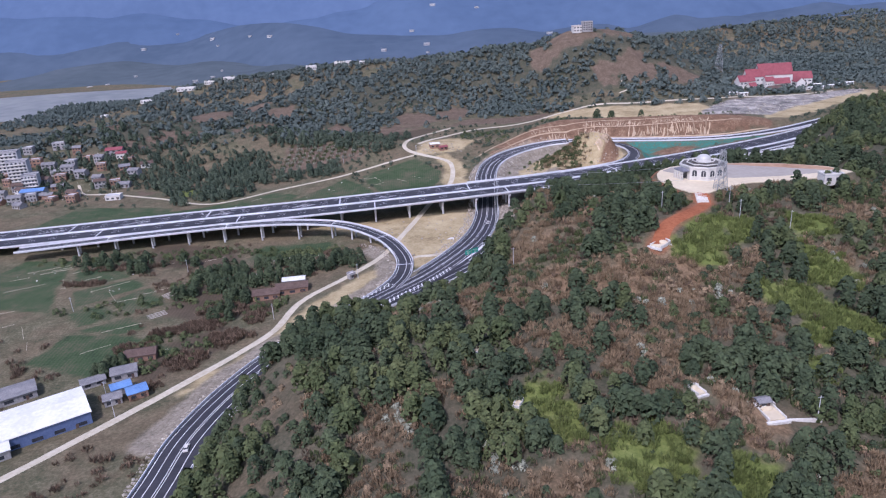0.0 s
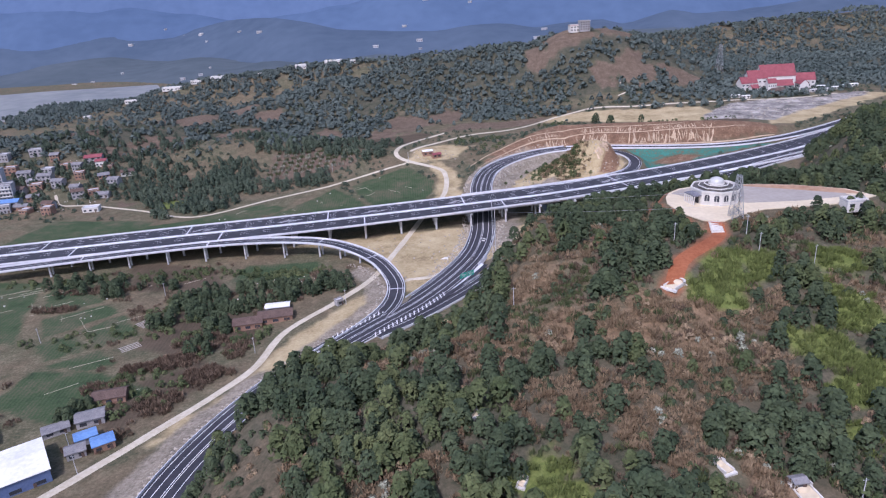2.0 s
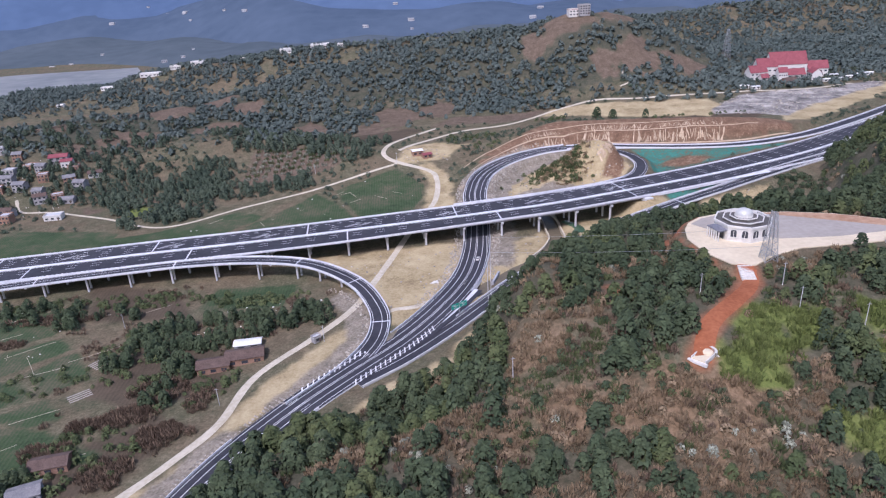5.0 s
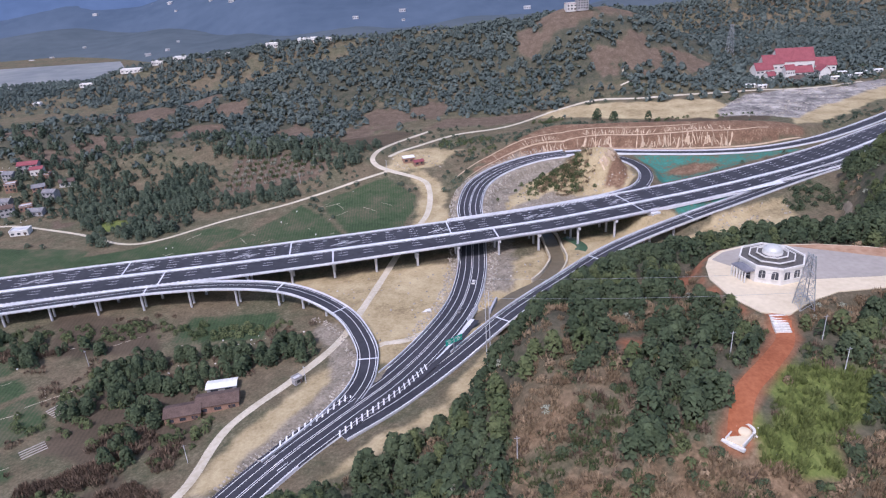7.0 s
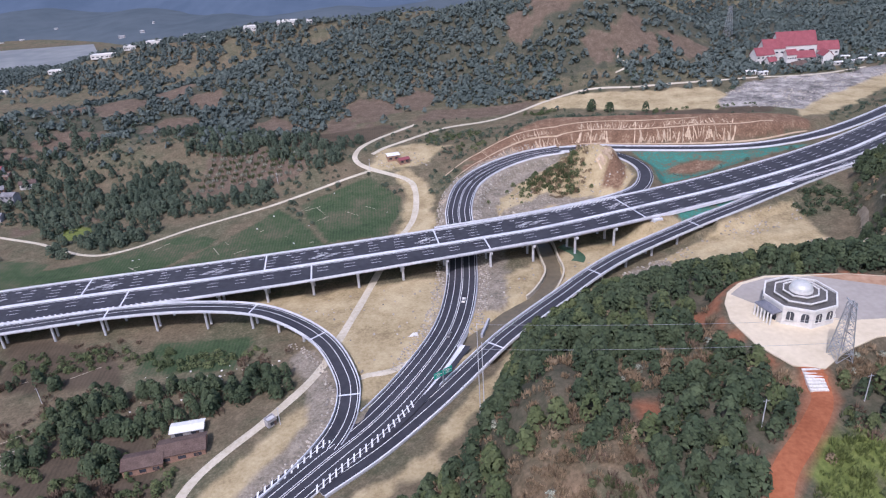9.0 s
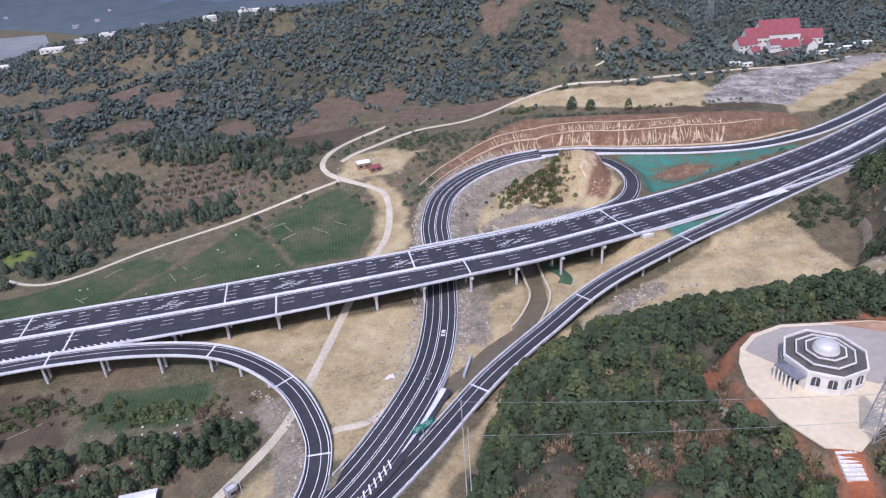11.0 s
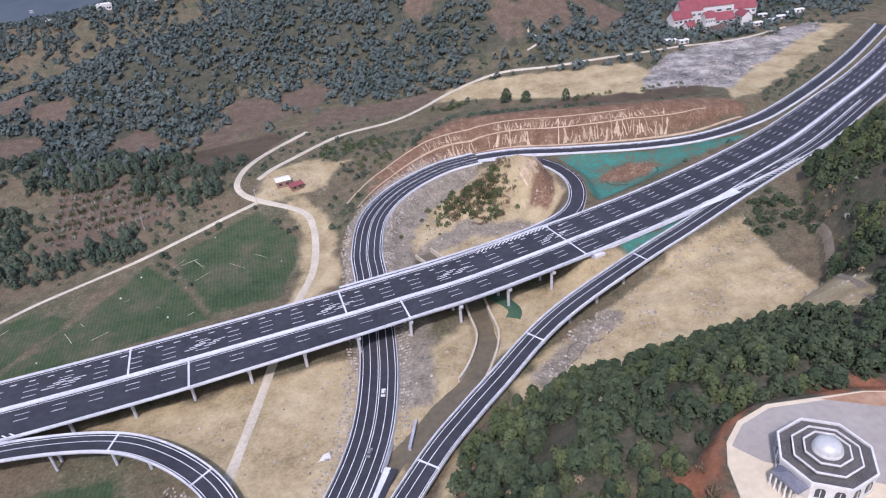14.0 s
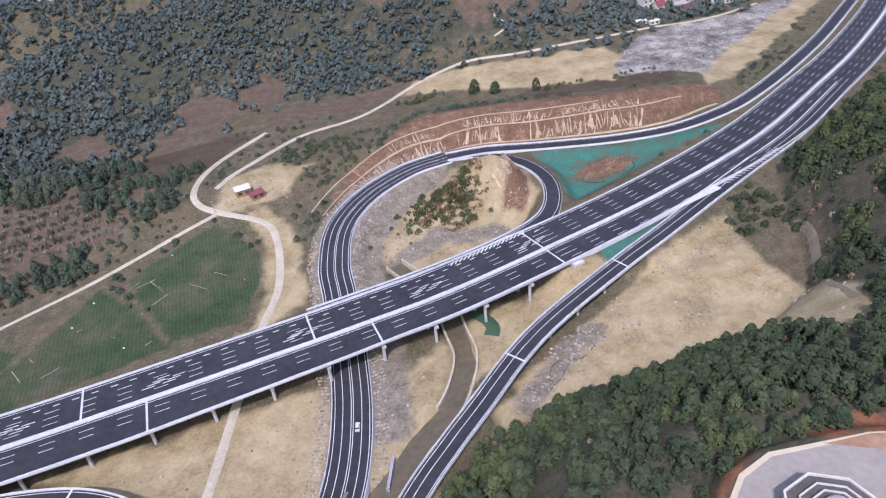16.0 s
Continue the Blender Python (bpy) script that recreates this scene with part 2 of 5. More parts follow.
TRACK = [(-210, 165), (-176, 209), (-157, 234), (-137, 260), (-111, 294), (-97, 316), (-88, 349), (-63, 380), (-46, 405), (-37, 430), (-22, 478), (-6, 530), (8, 565), (12, 605), (5, 626), (-28, 651), (-29, 674), (-13, 706), (20, 735)]
TRACK_UPPER = [(-18, 665), (0, 685), (42, 716), (90, 729), (141, 763), (178, 774), (225, 771), (285, 768), (351, 771), (409, 770), (470, 785)]
TRACK_WEST = [(-20, 641), (-84, 615), (-141, 591), (-197, 562), (-254, 595), (-302, 617), (-330, 622), (-345, 645)]
RED_PATH = [(113, 301), (110, 288), (97, 274), (84, 262), (75, 247)]
STREAM = [(70, 560), (84, 525), (84, 495), (82, 476), (68, 453), (49, 439), (36, 426), (20, 415)]
PLAZA = [(102, 326), (105, 336), (109, 342.5), (116, 348), (127, 351), (141, 349), (155, 347), (172, 341), (190, 330), (196, 317), (180, 310), (160, 309), (140, 309), (127, 304), (116, 297), (108, 300), (103, 312)]

# ---- the plan: hills ----
FOOT = [(-108, 130), (-98, 235), (-83, 266), (-58, 288), (-30, 303), (12, 326), (36, 378), (52, 410), (68, 424), (100, 431), (152, 433), (200, 434), (236, 446), (255, 475), (285, 530), (332, 552), (400, 588), (480, 633), (700, 770), (1000, 300), (400, -60), (60, 20), (-70, 40)]
BROW = [(-28, 210), (0, 256), (32, 286), (42, 316), (50, 336), (72, 357), (120, 370), (172, 366), (222, 372), (262, 410), (290, 470), (318, 515), (350, 531), (420, 568), (560, 640), (620, 260), (230, 270), (150, 250), (95, 225), (40, 185)]
RIDGE_BACK = [(-640, 1190, 0), (-520, 1195, 6), (-400, 1205, 38), (-190, 1205, 58), (30, 1205, 60), (120, 1210, 62), (420, 1270, 44), (620, 1290, 60), (900, 1330, 70)]
RIDGE = [(-620, 790, 16), (-430, 775, 36), (-350, 800, 42), (-230, 870, 46), (-100, 945, 52), (0, 985, 56), (100, 975, 62), (215, 925, 82), (250, 925, 84), (296, 935, 66), (350, 950, 36), (420, 975, 16), (560, 1010, 12), (800, 1100, 12)]
CUT_HILL = [(60, 655, 4), (95, 668, 11), (130, 677, 14), (180, 662, 15), (235, 641, 15), (275, 634, 12), (320, 642, 4)]
BUMPS = [(137, 602, 25, 23, 17), (152, 590, 8, 10, 14), (108, 588, 6, 12, 12), (-200, 735, 20, 80, 45), (-60, 668, 9, 60, 35), (90, 150, -12, 45, 40), (-330, 690, 8, 40, 40)]


TAN_WEDGE = [(240, 514), (232, 487), (233, 455), (233, 432), (218, 394), (206, 402), (198, 422), (190, 437), (153, 436), (104, 434), (76, 428), (84, 441), (106, 458), (160, 485)]

# spurs and hollows of the near hill: x, y, height, reach
SPURS = [(-82, 245, 5.7, 22), (-62, 262, 3.2, 22), (-40, 268, -1.3, 22), (-20, 272, -18, 22), (0, 272, -13.5, 22), (18, 285, -0.9, 22), (30, 305, 11.6, 22), (42, 328, -2.6, 22), (62, 345, -2.4, 24), (90, 355, -3.1, 24), (5, 300, -6, 20)]


def bare_height(X, Y):
    base = -9 + 3 * smooth((X + 100) / 150) + 17 * smooth((X - 110) / 200)
    base = base + 18 * smooth((Y - 520) / 220) * smooth((X + 260) / 280) * (1 - 0.6 * smooth((X - 110) / 200)) * (1 - smooth((Y - 1000) / 250))
    base = base - 2.5 * smooth((-X - 60) / 60) * (1 - smooth((Y - 440) / 60)) * smooth((Y - 150) / 120)
    d, z = line_distance(RIDGE, X, Y)
    rough = fractal(X, Y, 90, 3) - 0.5
    base = base + np.maximum(z - 6, 0) * np.exp(-((d / 94) ** 2)) * (1 + 0.5 * rough)
    d, z = line_distance(RIDGE_BACK, X, Y)
    base = base + z * np.exp(-((d / 75) ** 2)) * (0.9 + 0.3 * rough)
    d, z = line_distance(CUT_HILL, X, Y)
    base = base + z * np.exp(-((d / 26) ** 2))
    for x, y, h, rx, ry in BUMPS:
        base = base + h * np.exp(-(((X - x) / rx) ** 2) - ((Y - y) / ry) ** 2)
    a, b = signed(FOOT, X, Y), -signed(BROW, X, Y)
    s = np.where(a <= 0, 0, np.where(b <= 0, 1, a / (a + np.maximum(b, 1e-3))))
    top = 35 + 14 * smooth((Y - 215) / 75) + 3 * np.exp(-(((X - 120) / 60) ** 2) - ((Y - 305) / 55) ** 2) + 8 * np.exp(-(((X - 75) / 40) ** 2) - ((Y - 250) / 35) ** 2)
    hill = s ** (0.62 + 0.12 * smooth((Y - 300) / 60)) * (top - base)
    base = base + (9 * (fractal(X, Y, 13, 71) - 0.5) + 3.5 * (fractal(X, Y, 4.5, 73) - 0.5)) * np.exp(-(((X - 138) / 22) ** 2) - ((Y - 600) / 20) ** 2)
    wedge = smooth(signed(TAN_WEDGE, X, Y) / 9)
    base = base + wedge * (4.2 * (fractal(X, Y, 17, 81) - 0.5) + 2.2 * np.abs(fractal(X + 0.5 * Y, Y * 0.4, 9, 83) - 0.5) + 1.2 * (fractal(X, Y, 5, 85) - 0.5))
    fade = smooth(a / 16)
    for x, y, h, r in SPURS:
        hill = hill + fade * h * np.exp(-((X - x) ** 2 + (Y - y) ** 2) / r**2)
    return base + hill * (1 + 0.10 * rough) + 1.6 * rough * smooth((d - 40) / 60)


def graded(Z, X, Y, points, half, run=9.0, drop=0.35):
    d, z = line_distance(points, X, Y)
    w = 1 - smooth((d - half) / run)
    return Z * (1 - w) + (z - drop) * w


def dense(points, keep=None):
    P = spline(points, 8.0)[0]
    return P if keep is None else P[keep(P)]


_GRADES = [(dense(SLIP, lambda p: (p[:, 1] < 470) | (p[:, 1] > 535)), 10.5, 8), (dense(SLIP, lambda p: (p[:, 1] > 440) & (p[:, 1] < 560)), 9.5, 5), (dense(MAIN, lambda p: p[:, 0] > 158), 24, 14),
           (dense(RAMP_FAR), 6.5, 9), (dense(LOOP, lambda p: p[:, 0] > 140), 6.5, 9), (dense(RAMP_EAST, lambda p: p[:, 0] < 30), 6, 8), (dense(RAMP_EAST, lambda p: p[:, 0] > 190), 7, 10), (dense(LOOP_WEST, lambda p: (p[:, 1] < 385)), 6, 7)]


_BELOW = [(dense(RAMP_EAST, lambda p: (p[:, 0] > 34) & (p[:, 0] < 182)), 6.5), (dense(LOOP_WEST, lambda p: p[:, 1] > 392), 6.5), (dense(MAIN, lambda p: p[:, 0] < 140), 20.0)]


def height(X, Y):
    """The ground's height anywhere."""
    X, Y = np.asarray(X, float), np.asarray(Y, float)
    Z = bare_height(X, Y)
    for pts, half, run in _GRADES:
        Z = graded(Z, X, Y, pts, half, run)
    d, _ = line_distance(STREAM, X, Y)
    Z = Z - 3.0 * (1 - smooth((d - 4) / 4))
    for pts, half in _BELOW:
        d, z = line_distance(pts, X, Y)
        Z = np.minimum(Z, z - 3.2 + np.maximum(d - half, 0) * 0.9)
    w = smooth((signed(PLAZA, X, Y) + 7) / 6)
    Z = Z * (1 - w) + 53.6 * w
    return Z


def ground(x, y):
    return float(height(np.array([x]), np.array([y]))[0])

# ---- ground ----
def axis(lo, hi, step, out_lo, out_hi):
    a = list(np.arange(lo, hi + step, step))
    s = step
    while a[-1] < out_hi:
        s *= 1.12
        a.append(a[-1] + s)
    s = step
    while a[0] > out_lo:
        s *= 1.12
        a.insert(0, a[0] - s)
    return np.array(a)


_gx, _gy = axis(-400, 470, 2.0, -5000, 5000), axis(100, 860, 2.0, -4000, 4800)
GX, GY = np.meshgrid(_gx, _gy)
GZ = height(GX, GY)
_ny, _nx = GX.shape
_V = np.c_[GX.ravel(), GY.ravel(), GZ.ravel()]
_i = (np.arange(_ny - 1)[:, None] * _nx + np.arange(_nx - 1)[None, :]).ravel()
_F = np.stack([_i, _i + 1, _i + _nx + 1, _i + _nx], 1)
_me = bpy.data.meshes.new("ground")
_me.vertices.add(len(_V))
_me.vertices.foreach_set("co", _V.ravel())
_me.loops.add(len(_F) * 4)
_me.loops.foreach_set("vertex_index", _F.ravel().astype(np.int32))
_me.polygons.add(len(_F))
_me.polygons.foreach_set("loop_start", np.arange(0, len(_F) * 4, 4, dtype=np.int32))
_me.update(calc_edges=True)
_me.shade_smooth()


def zone(name, polygons, soft=3.0, rag=5.0, size=14.0, seed=1, extra=None):
    """How much of a kind of ground there is, for every corner of the sheet."""
    ragged = rag * 2 * (fractal(GX, GY, size, seed) - 0.5)
    m = np.zeros(GX.shape)
    for poly in polygons:
        x, y = np.array(poly)[:, 0], np.array(poly)[:, 1]
        near = (GX > x.min() - 20) & (GX < x.max() + 20) & (GY > y.min() - 20) & (GY < y.max() + 20)
        d = signed(poly, GX[near], GY[near])
        m[near] = np.maximum(m[near], smooth((d + ragged[near]) / soft + 0.5))
    if extra is not None:
        m = np.maximum(m, extra(ragged))
    me_attr = _me.attributes.new(name, "FLOAT", "POINT")
    me_attr.data.foreach_set("value", m.ravel().astype(np.float32))
    return m


def near_line(points, half):
    def f(ragged):
        d, _ = line_distance(points, GX, GY)
        return smooth((half - d + ragged) / 3 + 0.5)
    return f


FIELDS = [[(-20, 633), (2, 597), (-10, 545), (-48, 546), (-62, 580), (-72, 607)], [(-50, 542), (-120, 528), (-150, 528), (-118, 566), (-86, 604), (-66, 580)], [(-154, 530), (-225, 515), (-240, 545), (-197, 553), (-146, 582), (-122, 568)], [(-315, 578), (-250, 565), (-225, 555), (-240, 515), (-330, 520)],
          [(-295, 452), (-260, 446), (-236, 362), (-310, 380)], [(-255, 444), (-222, 436), (-206, 408), (-238, 396)], [(-203, 404), (-190, 392), (-222, 365), (-234, 390)], [(-187, 388), (-205, 372), (-185, 352), (-168, 362)], [(-208, 368), (-222, 358), (-209, 338), (-190, 348)], [(-183, 348), (-205, 334), (-182, 326), (-168, 331)],
          [(-172, 323), (-209, 330), (-215, 300), (-178, 282), (-140, 303)], [(-130, 452), (-80, 446), (-86, 420), (-135, 425)], [(-260, 352), (-300, 360), (-300, 300), (-230, 300)]]
TAN = [[(-128, 262), (-104, 300), (-90, 322), (-82, 345), (-58, 376), (-42, 398), (-40, 372), (-52, 352), (-72, 326), (-94, 300), (-112, 264)], [(318, 640), (341, 649), (407, 687), (520, 765), (500, 778), (400, 718), (330, 670)], [(-100, 482), (70, 482), (70, 440), (40, 425), (-10, 375), (-30, 384), (-32, 408), (-60, 450)], [(30, 470), (110, 505), (180, 508), (110, 475), (72, 452), (36, 428)],
       TAN_WEDGE,
       [(126, 748), (140, 770), (203, 764), (300, 752), (300, 722), (272, 688), (189, 722), (147, 743)], [(62, 560), (52, 590), (74, 612), (110, 628), (150, 622), (165, 600), (162, 575), (140, 553), (100, 540)],
       [(-22, 640), (22, 646), (44, 672), (14, 684), (-12, 668)], [(-60, 520), (20, 545), (24, 600), (10, 640), (-5, 640), (6, 600), (-6, 540)]]
GRAVEL = [[(276, 694), (299, 729), (329, 753), (382, 772), (432, 770), (500, 790), (505, 778), (400, 712), (335, 668)]]
NET = [[(178, 622), (231, 604), (290, 599), (300, 595), (222, 574), (176, 566), (181, 590)], [(160, 510), (215, 525), (205, 516), (174, 502)]]
BROWN = [[(-13, 700), (-30, 690), (-100, 690), (-110, 740), (-10, 745), (5, 735)], [(190, 700), (300, 660), (330, 690), (250, 712)], [(-215, 470), (-150, 448), (-140, 420), (-190, 420)], [(-150, 400), (-110, 380), (-100, 345), (-140, 330), (-165, 350)], [(-170, 300), (-125, 325), (-118, 305), (-150, 268)]]
_bed = [(211 + 19 * math.cos(k * 0.42), 588 + 8.5 * math.sin(k * 0.42)) for k in range(15)]
# second patch paints the mound's flank darker for the shadows in its gullies
CUT = [_bed, [(140, 577), (150, 573), (160, 582), (165, 598), (160, 612), (153, 604), (150, 590)], [(50, 640), (85, 660), (119, 682), (200, 676), (262, 650), (318, 640), (318, 624), (268, 616), (200, 632), (130, 650), (72, 632)]]
M_TAN = zone("tan", TAN, 4, 5, 12, 1, near_line([(-48, 306), (-30, 322), (2, 343), (36, 390), (50, 412)], 3))
M_FIELD = zone("field", FIELDS, 2, 2, 8, 2)
M_GRAVEL = zone("gravel", GRAVEL, 5, 8, 22, 3)
M_NET = zone("net", NET, 1.5, 1.5, 6, 4)
M_NET = M_NET * (1 - smooth(signed(_bed, GX, GY) / 5 + 0.7 + 1.2 * (fractal(GX, GY, 7, 44) - 0.5)))
_me.attributes["net"].data.foreach_set("value", M_NET.ravel().astype(np.float32))
M_BROWN = zone("brown", BROWN, 5, 6, 18, 5)
M_CUT = zone("cut", CUT, 3, 3, 9, 6, near_line([(55, 630), (90, 651), (127, 656), (187, 640), (234, 626), (290, 622)], 5))
_red_spots = [(176, 339, 12), (188, 344, 9), (164, 350, 6), (148, 351, 4), (99, 318, 4), (96, 337, 5), (62, 290, 5), (52, 280, 4), (118, 294, 6), (-5, 300, 10), (2, 318, 8), (130, 296, 5), (91, 211, 8), (98, 206, 7), (48, 233, 11), (58, 241, 9), (36, 236, 9), (67, 208, 9), (21, 202, 9), (77, 162, 9), (50, 180, 8), (16, 142, 7), (-15, 179, 6), (150, 243, 8)]


def _spots(items):
    def f(ragged):
        m = np.zeros(GX.shape)
        for x, y, r in items:
            m = np.maximum(m, smooth((r - np.hypot(GX - x, GY - y) + ragged) / 5 + 0.5))
        return m
    return f


M_RED = zone("red", [], 3, 3, 10, 7, lambda r: np.maximum.reduce([near_line(RED_PATH, 4.0)(r * 0.6), near_line([(105, 302), (100, 314), (99, 326), (102, 338), (110, 347), (122, 353)], 0.8)(r * 2.0), _spots(_red_spots[:7])(r * 1.6)]))
M_DRY = zone("dry", [], 6, 6, 10, 17, lambda r: np.maximum(_spots([(x, y, q * 1.2) for x, y, q in _red_spots[7:]])(r * 2.2), smooth((fractal(GX, GY, 34, 77) - 0.50) / 0.12)) * (signed(FOOT, GX, GY) > 0))
M_RUSSET = zone("russet", [[(-160, 640), (-72, 640), (-70, 712), (-150, 716)], [(15, 745), (70, 738), (120, 745), (130, 770), (40, 775)]], 6, 8, 16, 27, lambda r: _spots([(190, 925, 34), (250, 938, 26), (150, 900, 24), (-330, 725, 20), (-285, 762, 28), (-205, 790, 24), (-110, 775, 22), (-40, 760, 20), (-380, 790, 26), (260, 850, 26), (310, 845, 22), (215, 838, 18), (-262, 612, 10), (-235, 625, 9), (-221, 884, 26), (-184, 848, 20), (-267, 840, 26), (-15, 800, 26), (20, 811, 22), (417, 841, 18), (-330, 850, 30), (-420, 850, 30)])(r * 2.4))
M_LUSH = zone("lush", [], 6, 6, 9, 8, lambda r: _spots([(100, 262, 11), (92, 246, 8), (114, 264, 10), (12, 172, 8), (20, 160, 10), (33, 148, 9), (46, 148, 9), (114, 202, 9), (109, 186, 8), (118, 222, 11), (130, 205, 10), (60, 138, 9), (142, 240, 13), (150, 262, 10), (-230, 606, 12)])(r * 1.8))
M_ROCKY = zone("rocky", [], 2, 2, 6, 9, lambda r: np.clip(np.maximum.reduce([near_line([(22, 450), (24, 480), (27, 520), (30, 560), (38, 595), (60, 625), (90, 645)], 5)(r * 0.6), near_line([(40, 455), (45, 490), (50, 540), (52, 562), (60, 590), (80, 610), (110, 626)], 12)(r * 2.0), near_line([(98, 441), (112, 452), (126, 463), (142, 469)], 5)(r * 1.5), near_line([(72, 560), (98, 572), (130, 562)], 6)(r * 2.5), near_line([(-24, 366), (8, 415), (18, 445)], 5)(r * 0.6), near_line([(-72, 325), (-50, 352), (-40, 372), (-42, 400), (-52, 420)], 7)(r), near_line([(-128, 225), (-112, 268), (-92, 302)], 8)(r)]), 0, 1))
_cover = np.clip(smooth((fractal(GX, GY, 34, 11) - 0.41) / 0.07) * 0.8 + smooth((GY - 338) / 20) + smooth((80 - GX) / 25) * smooth((GY - 262) / 25) * 0.9 + smooth((25 - GX) / 30) * 0.8, 0, 1) * (signed(FOOT, GX, GY) > 6) * (1 - 0.95 * M_LUSH)
M_WOOD = zone("wood", [], extra=lambda r: np.maximum(np.maximum(_cover * 0.85, _spots([(112, 590, 12), (122, 584, 9), (104, 600, 7)])(r * 0.3)), smooth((line_distance(RIDGE, GX, GY)[0] * -1 + 150 + 20 * r) / 40) * smooth((GY - 700) / 60) * (1 - M_RUSSET)))


def ground_material():
    m = bpy.data.materials.new("ground")
    m.use_nodes = True
    nt = m.node_tree
    n, l = nt.nodes, nt.links
    bsdf = n["Principled BSDF"]
    bsdf.inputs["Roughness"].default_value, bsdf.inputs["Specular IOR Level"].default_value = 0.95, 0.1
    geo = n.new("ShaderNodeNewGeometry")

    def noise_of(size, detail=6.0):
        t = n.new("ShaderNodeTexNoise")
        t.inputs["Scale"].default_value, t.inputs["Detail"].default_value, t.inputs["Roughness"].default_value = 1.0 / size, detail, 0.65
        l.new(geo.outputs["Position"], t.inputs["Vector"])
        return t.outputs["Fac"]

    wide, mid, fine = noise_of(35), noise_of(7), noise_of(1.3)
    mixed = n.new("ShaderNodeMath")
    mixed.operation = "MULTIPLY_ADD"
    mixed.inputs[1].default_value = 0.55
    h = n.new("ShaderNodeMath")
    h.operation = "MULTIPLY"
    h.inputs[1].default_value = 0.45
    l.new(mid, h.inputs[0])
    l.new(fine, mixed.inputs[0])
    l.new(h.outputs[0], mixed.inputs[2])

    def ramp(fac, *stops):
        r = n.new("ShaderNodeValToRGB")
        e = r.color_ramp.elements
        while len(e) < len(stops):
            e.new(0.5)
        for s, (p, c) in zip(e, stops):
            s.position, s.color = p, (*c, 1)
        l.new(fac, r.inputs[0])
        return r.outputs[0]

    def mix(a, b, fac):
        x = n.new("ShaderNodeMix")
        x.data_type = "RGBA"
        l.new(fac, x.inputs["Factor"])
        l.new(a, x.inputs["A"])
        l.new(b, x.inputs["B"])
        return x.outputs["Result"]

    def attr(name):
        a = n.new("ShaderNodeAttribute")
        a.attribute_name = name
        return a.outputs["Fac"]

    grass = ramp(mixed.outputs[0], (0.34, (0.052, 0.060, 0.033)), (0.5, (0.108, 0.102, 0.062)), (0.66, (0.205, 0.178, 0.118)))
    dry = ramp(mixed.outputs[0], (0.34, (0.074, 0.064, 0.040)), (0.66, (0.205, 0.162, 0.105)))
    sel = n.new("ShaderNodeMapRange")
    sel.inputs["From Min"].default_value, sel.inputs["From Max"].default_value = 0.42, 0.58
    l.new(wide, sel.inputs["Value"])
    col = mix(grass, dry, sel.outputs[0])
    layers = [
        ("dry", ((0.34, (0.075, 0.058, 0.034)), (0.5, (0.17, 0.118, 0.070)), (0.66, (0.30, 0.21, 0.13)))),
        ("lush", ((0.34, (0.075, 0.100, 0.027)), (0.5, (0.135, 0.165, 0.045)), (0.66, (0.21, 0.235, 0.080)))),
        ("russet", ((0.34, (0.076, 0.060, 0.042)), (0.5, (0.132, 0.098, 0.070)), (0.66, (0.20, 0.155, 0.115)))),
        ("wood", ((0.36, (0.038, 0.047, 0.030)), (0.64, (0.115, 0.105, 0.075)))),
        ("brown", ((0.34, (0.055, 0.045, 0.03)), (0.66, (0.13, 0.10, 0.07)))),
        ("field", ((0.36, (0.034, 0.050, 0.027)), (0.47, (0.050, 0.080, 0.037)), (0.56, (0.088, 0.092, 0.055)), (0.66, (0.13, 0.118, 0.076)))),
        ("tan", ((0.36, (0.20, 0.155, 0.085)), (0.48, (0.35, 0.28, 0.158)), (0.60, (0.47, 0.388, 0.235)))),
        ("gravel", ((0.40, (0.085, 0.08, 0.075)), (0.49, (0.23, 0.215, 0.195)), (0.58, (0.46, 0.425, 0.375)))),
        ("cut", ((0.38, (0.12, 0.072, 0.045)), (0.54, (0.20, 0.125, 0.08)), (0.66, (0.34, 0.25, 0.165)))),
        ("rocky", ((0.36, (0.12, 0.105, 0.08)), (0.64, (0.34, 0.295, 0.23)))),
        ("red", ((0.36, (0.19, 0.075, 0.038)), (0.64, (0.32, 0.15, 0.085)))),
        ("net", ((0.40, (0.15, 0.11, 0.07)), (0.50, (0.05, 0.165, 0.130)), (0.68, (0.075, 0.27, 0.215)))),
    ]
    wave = n.new("ShaderNodeTexWave")
    wave.inputs["Scale"].default_value, wave.inputs["Distortion"].default_value, wave.inputs["Detail"].default_value = 0.16, 3.0, 3.0
    l.new(geo.outputs["Position"], wave.inputs["Vector"])
    patch = n.new("ShaderNodeMath")
    patch.operation = "MULTIPLY_ADD"
    patch.inputs[1].default_value = 0.45
    h2 = n.new("ShaderNodeMath")
    h2.operation = "MULTIPLY"
    h2.inputs[1].default_value = 0.55
    l.new(mixed.outputs[0], h2.inputs[0])
    l.new(noise_of(22, 4.0), patch.inputs[0])
    l.new(h2.outputs[0], patch.inputs[2])
    furrow = n.new("ShaderNodeMath")
    furrow.operation = "MULTIPLY_ADD"
    furrow.inputs[1].default_value = 0.06
    l.new(wave.outputs["Fac"], furrow.inputs[0])
    off = n.new("ShaderNodeMath")
    off.operation = "SUBTRACT"
    off.inputs[1].default_value = 0.03
    l.new(patch.outputs[0], off.inputs[0])
    l.new(off.outputs[0], furrow.inputs[2])
    source = {"field": furrow.outputs[0], "tan": patch.outputs[0], "gravel": patch.outputs[0], "brown": furrow.outputs[0]}
    for name, stops in layers:
        col = mix(col, ramp(source.get(name, mixed.outputs[0]), *stops), attr(name))
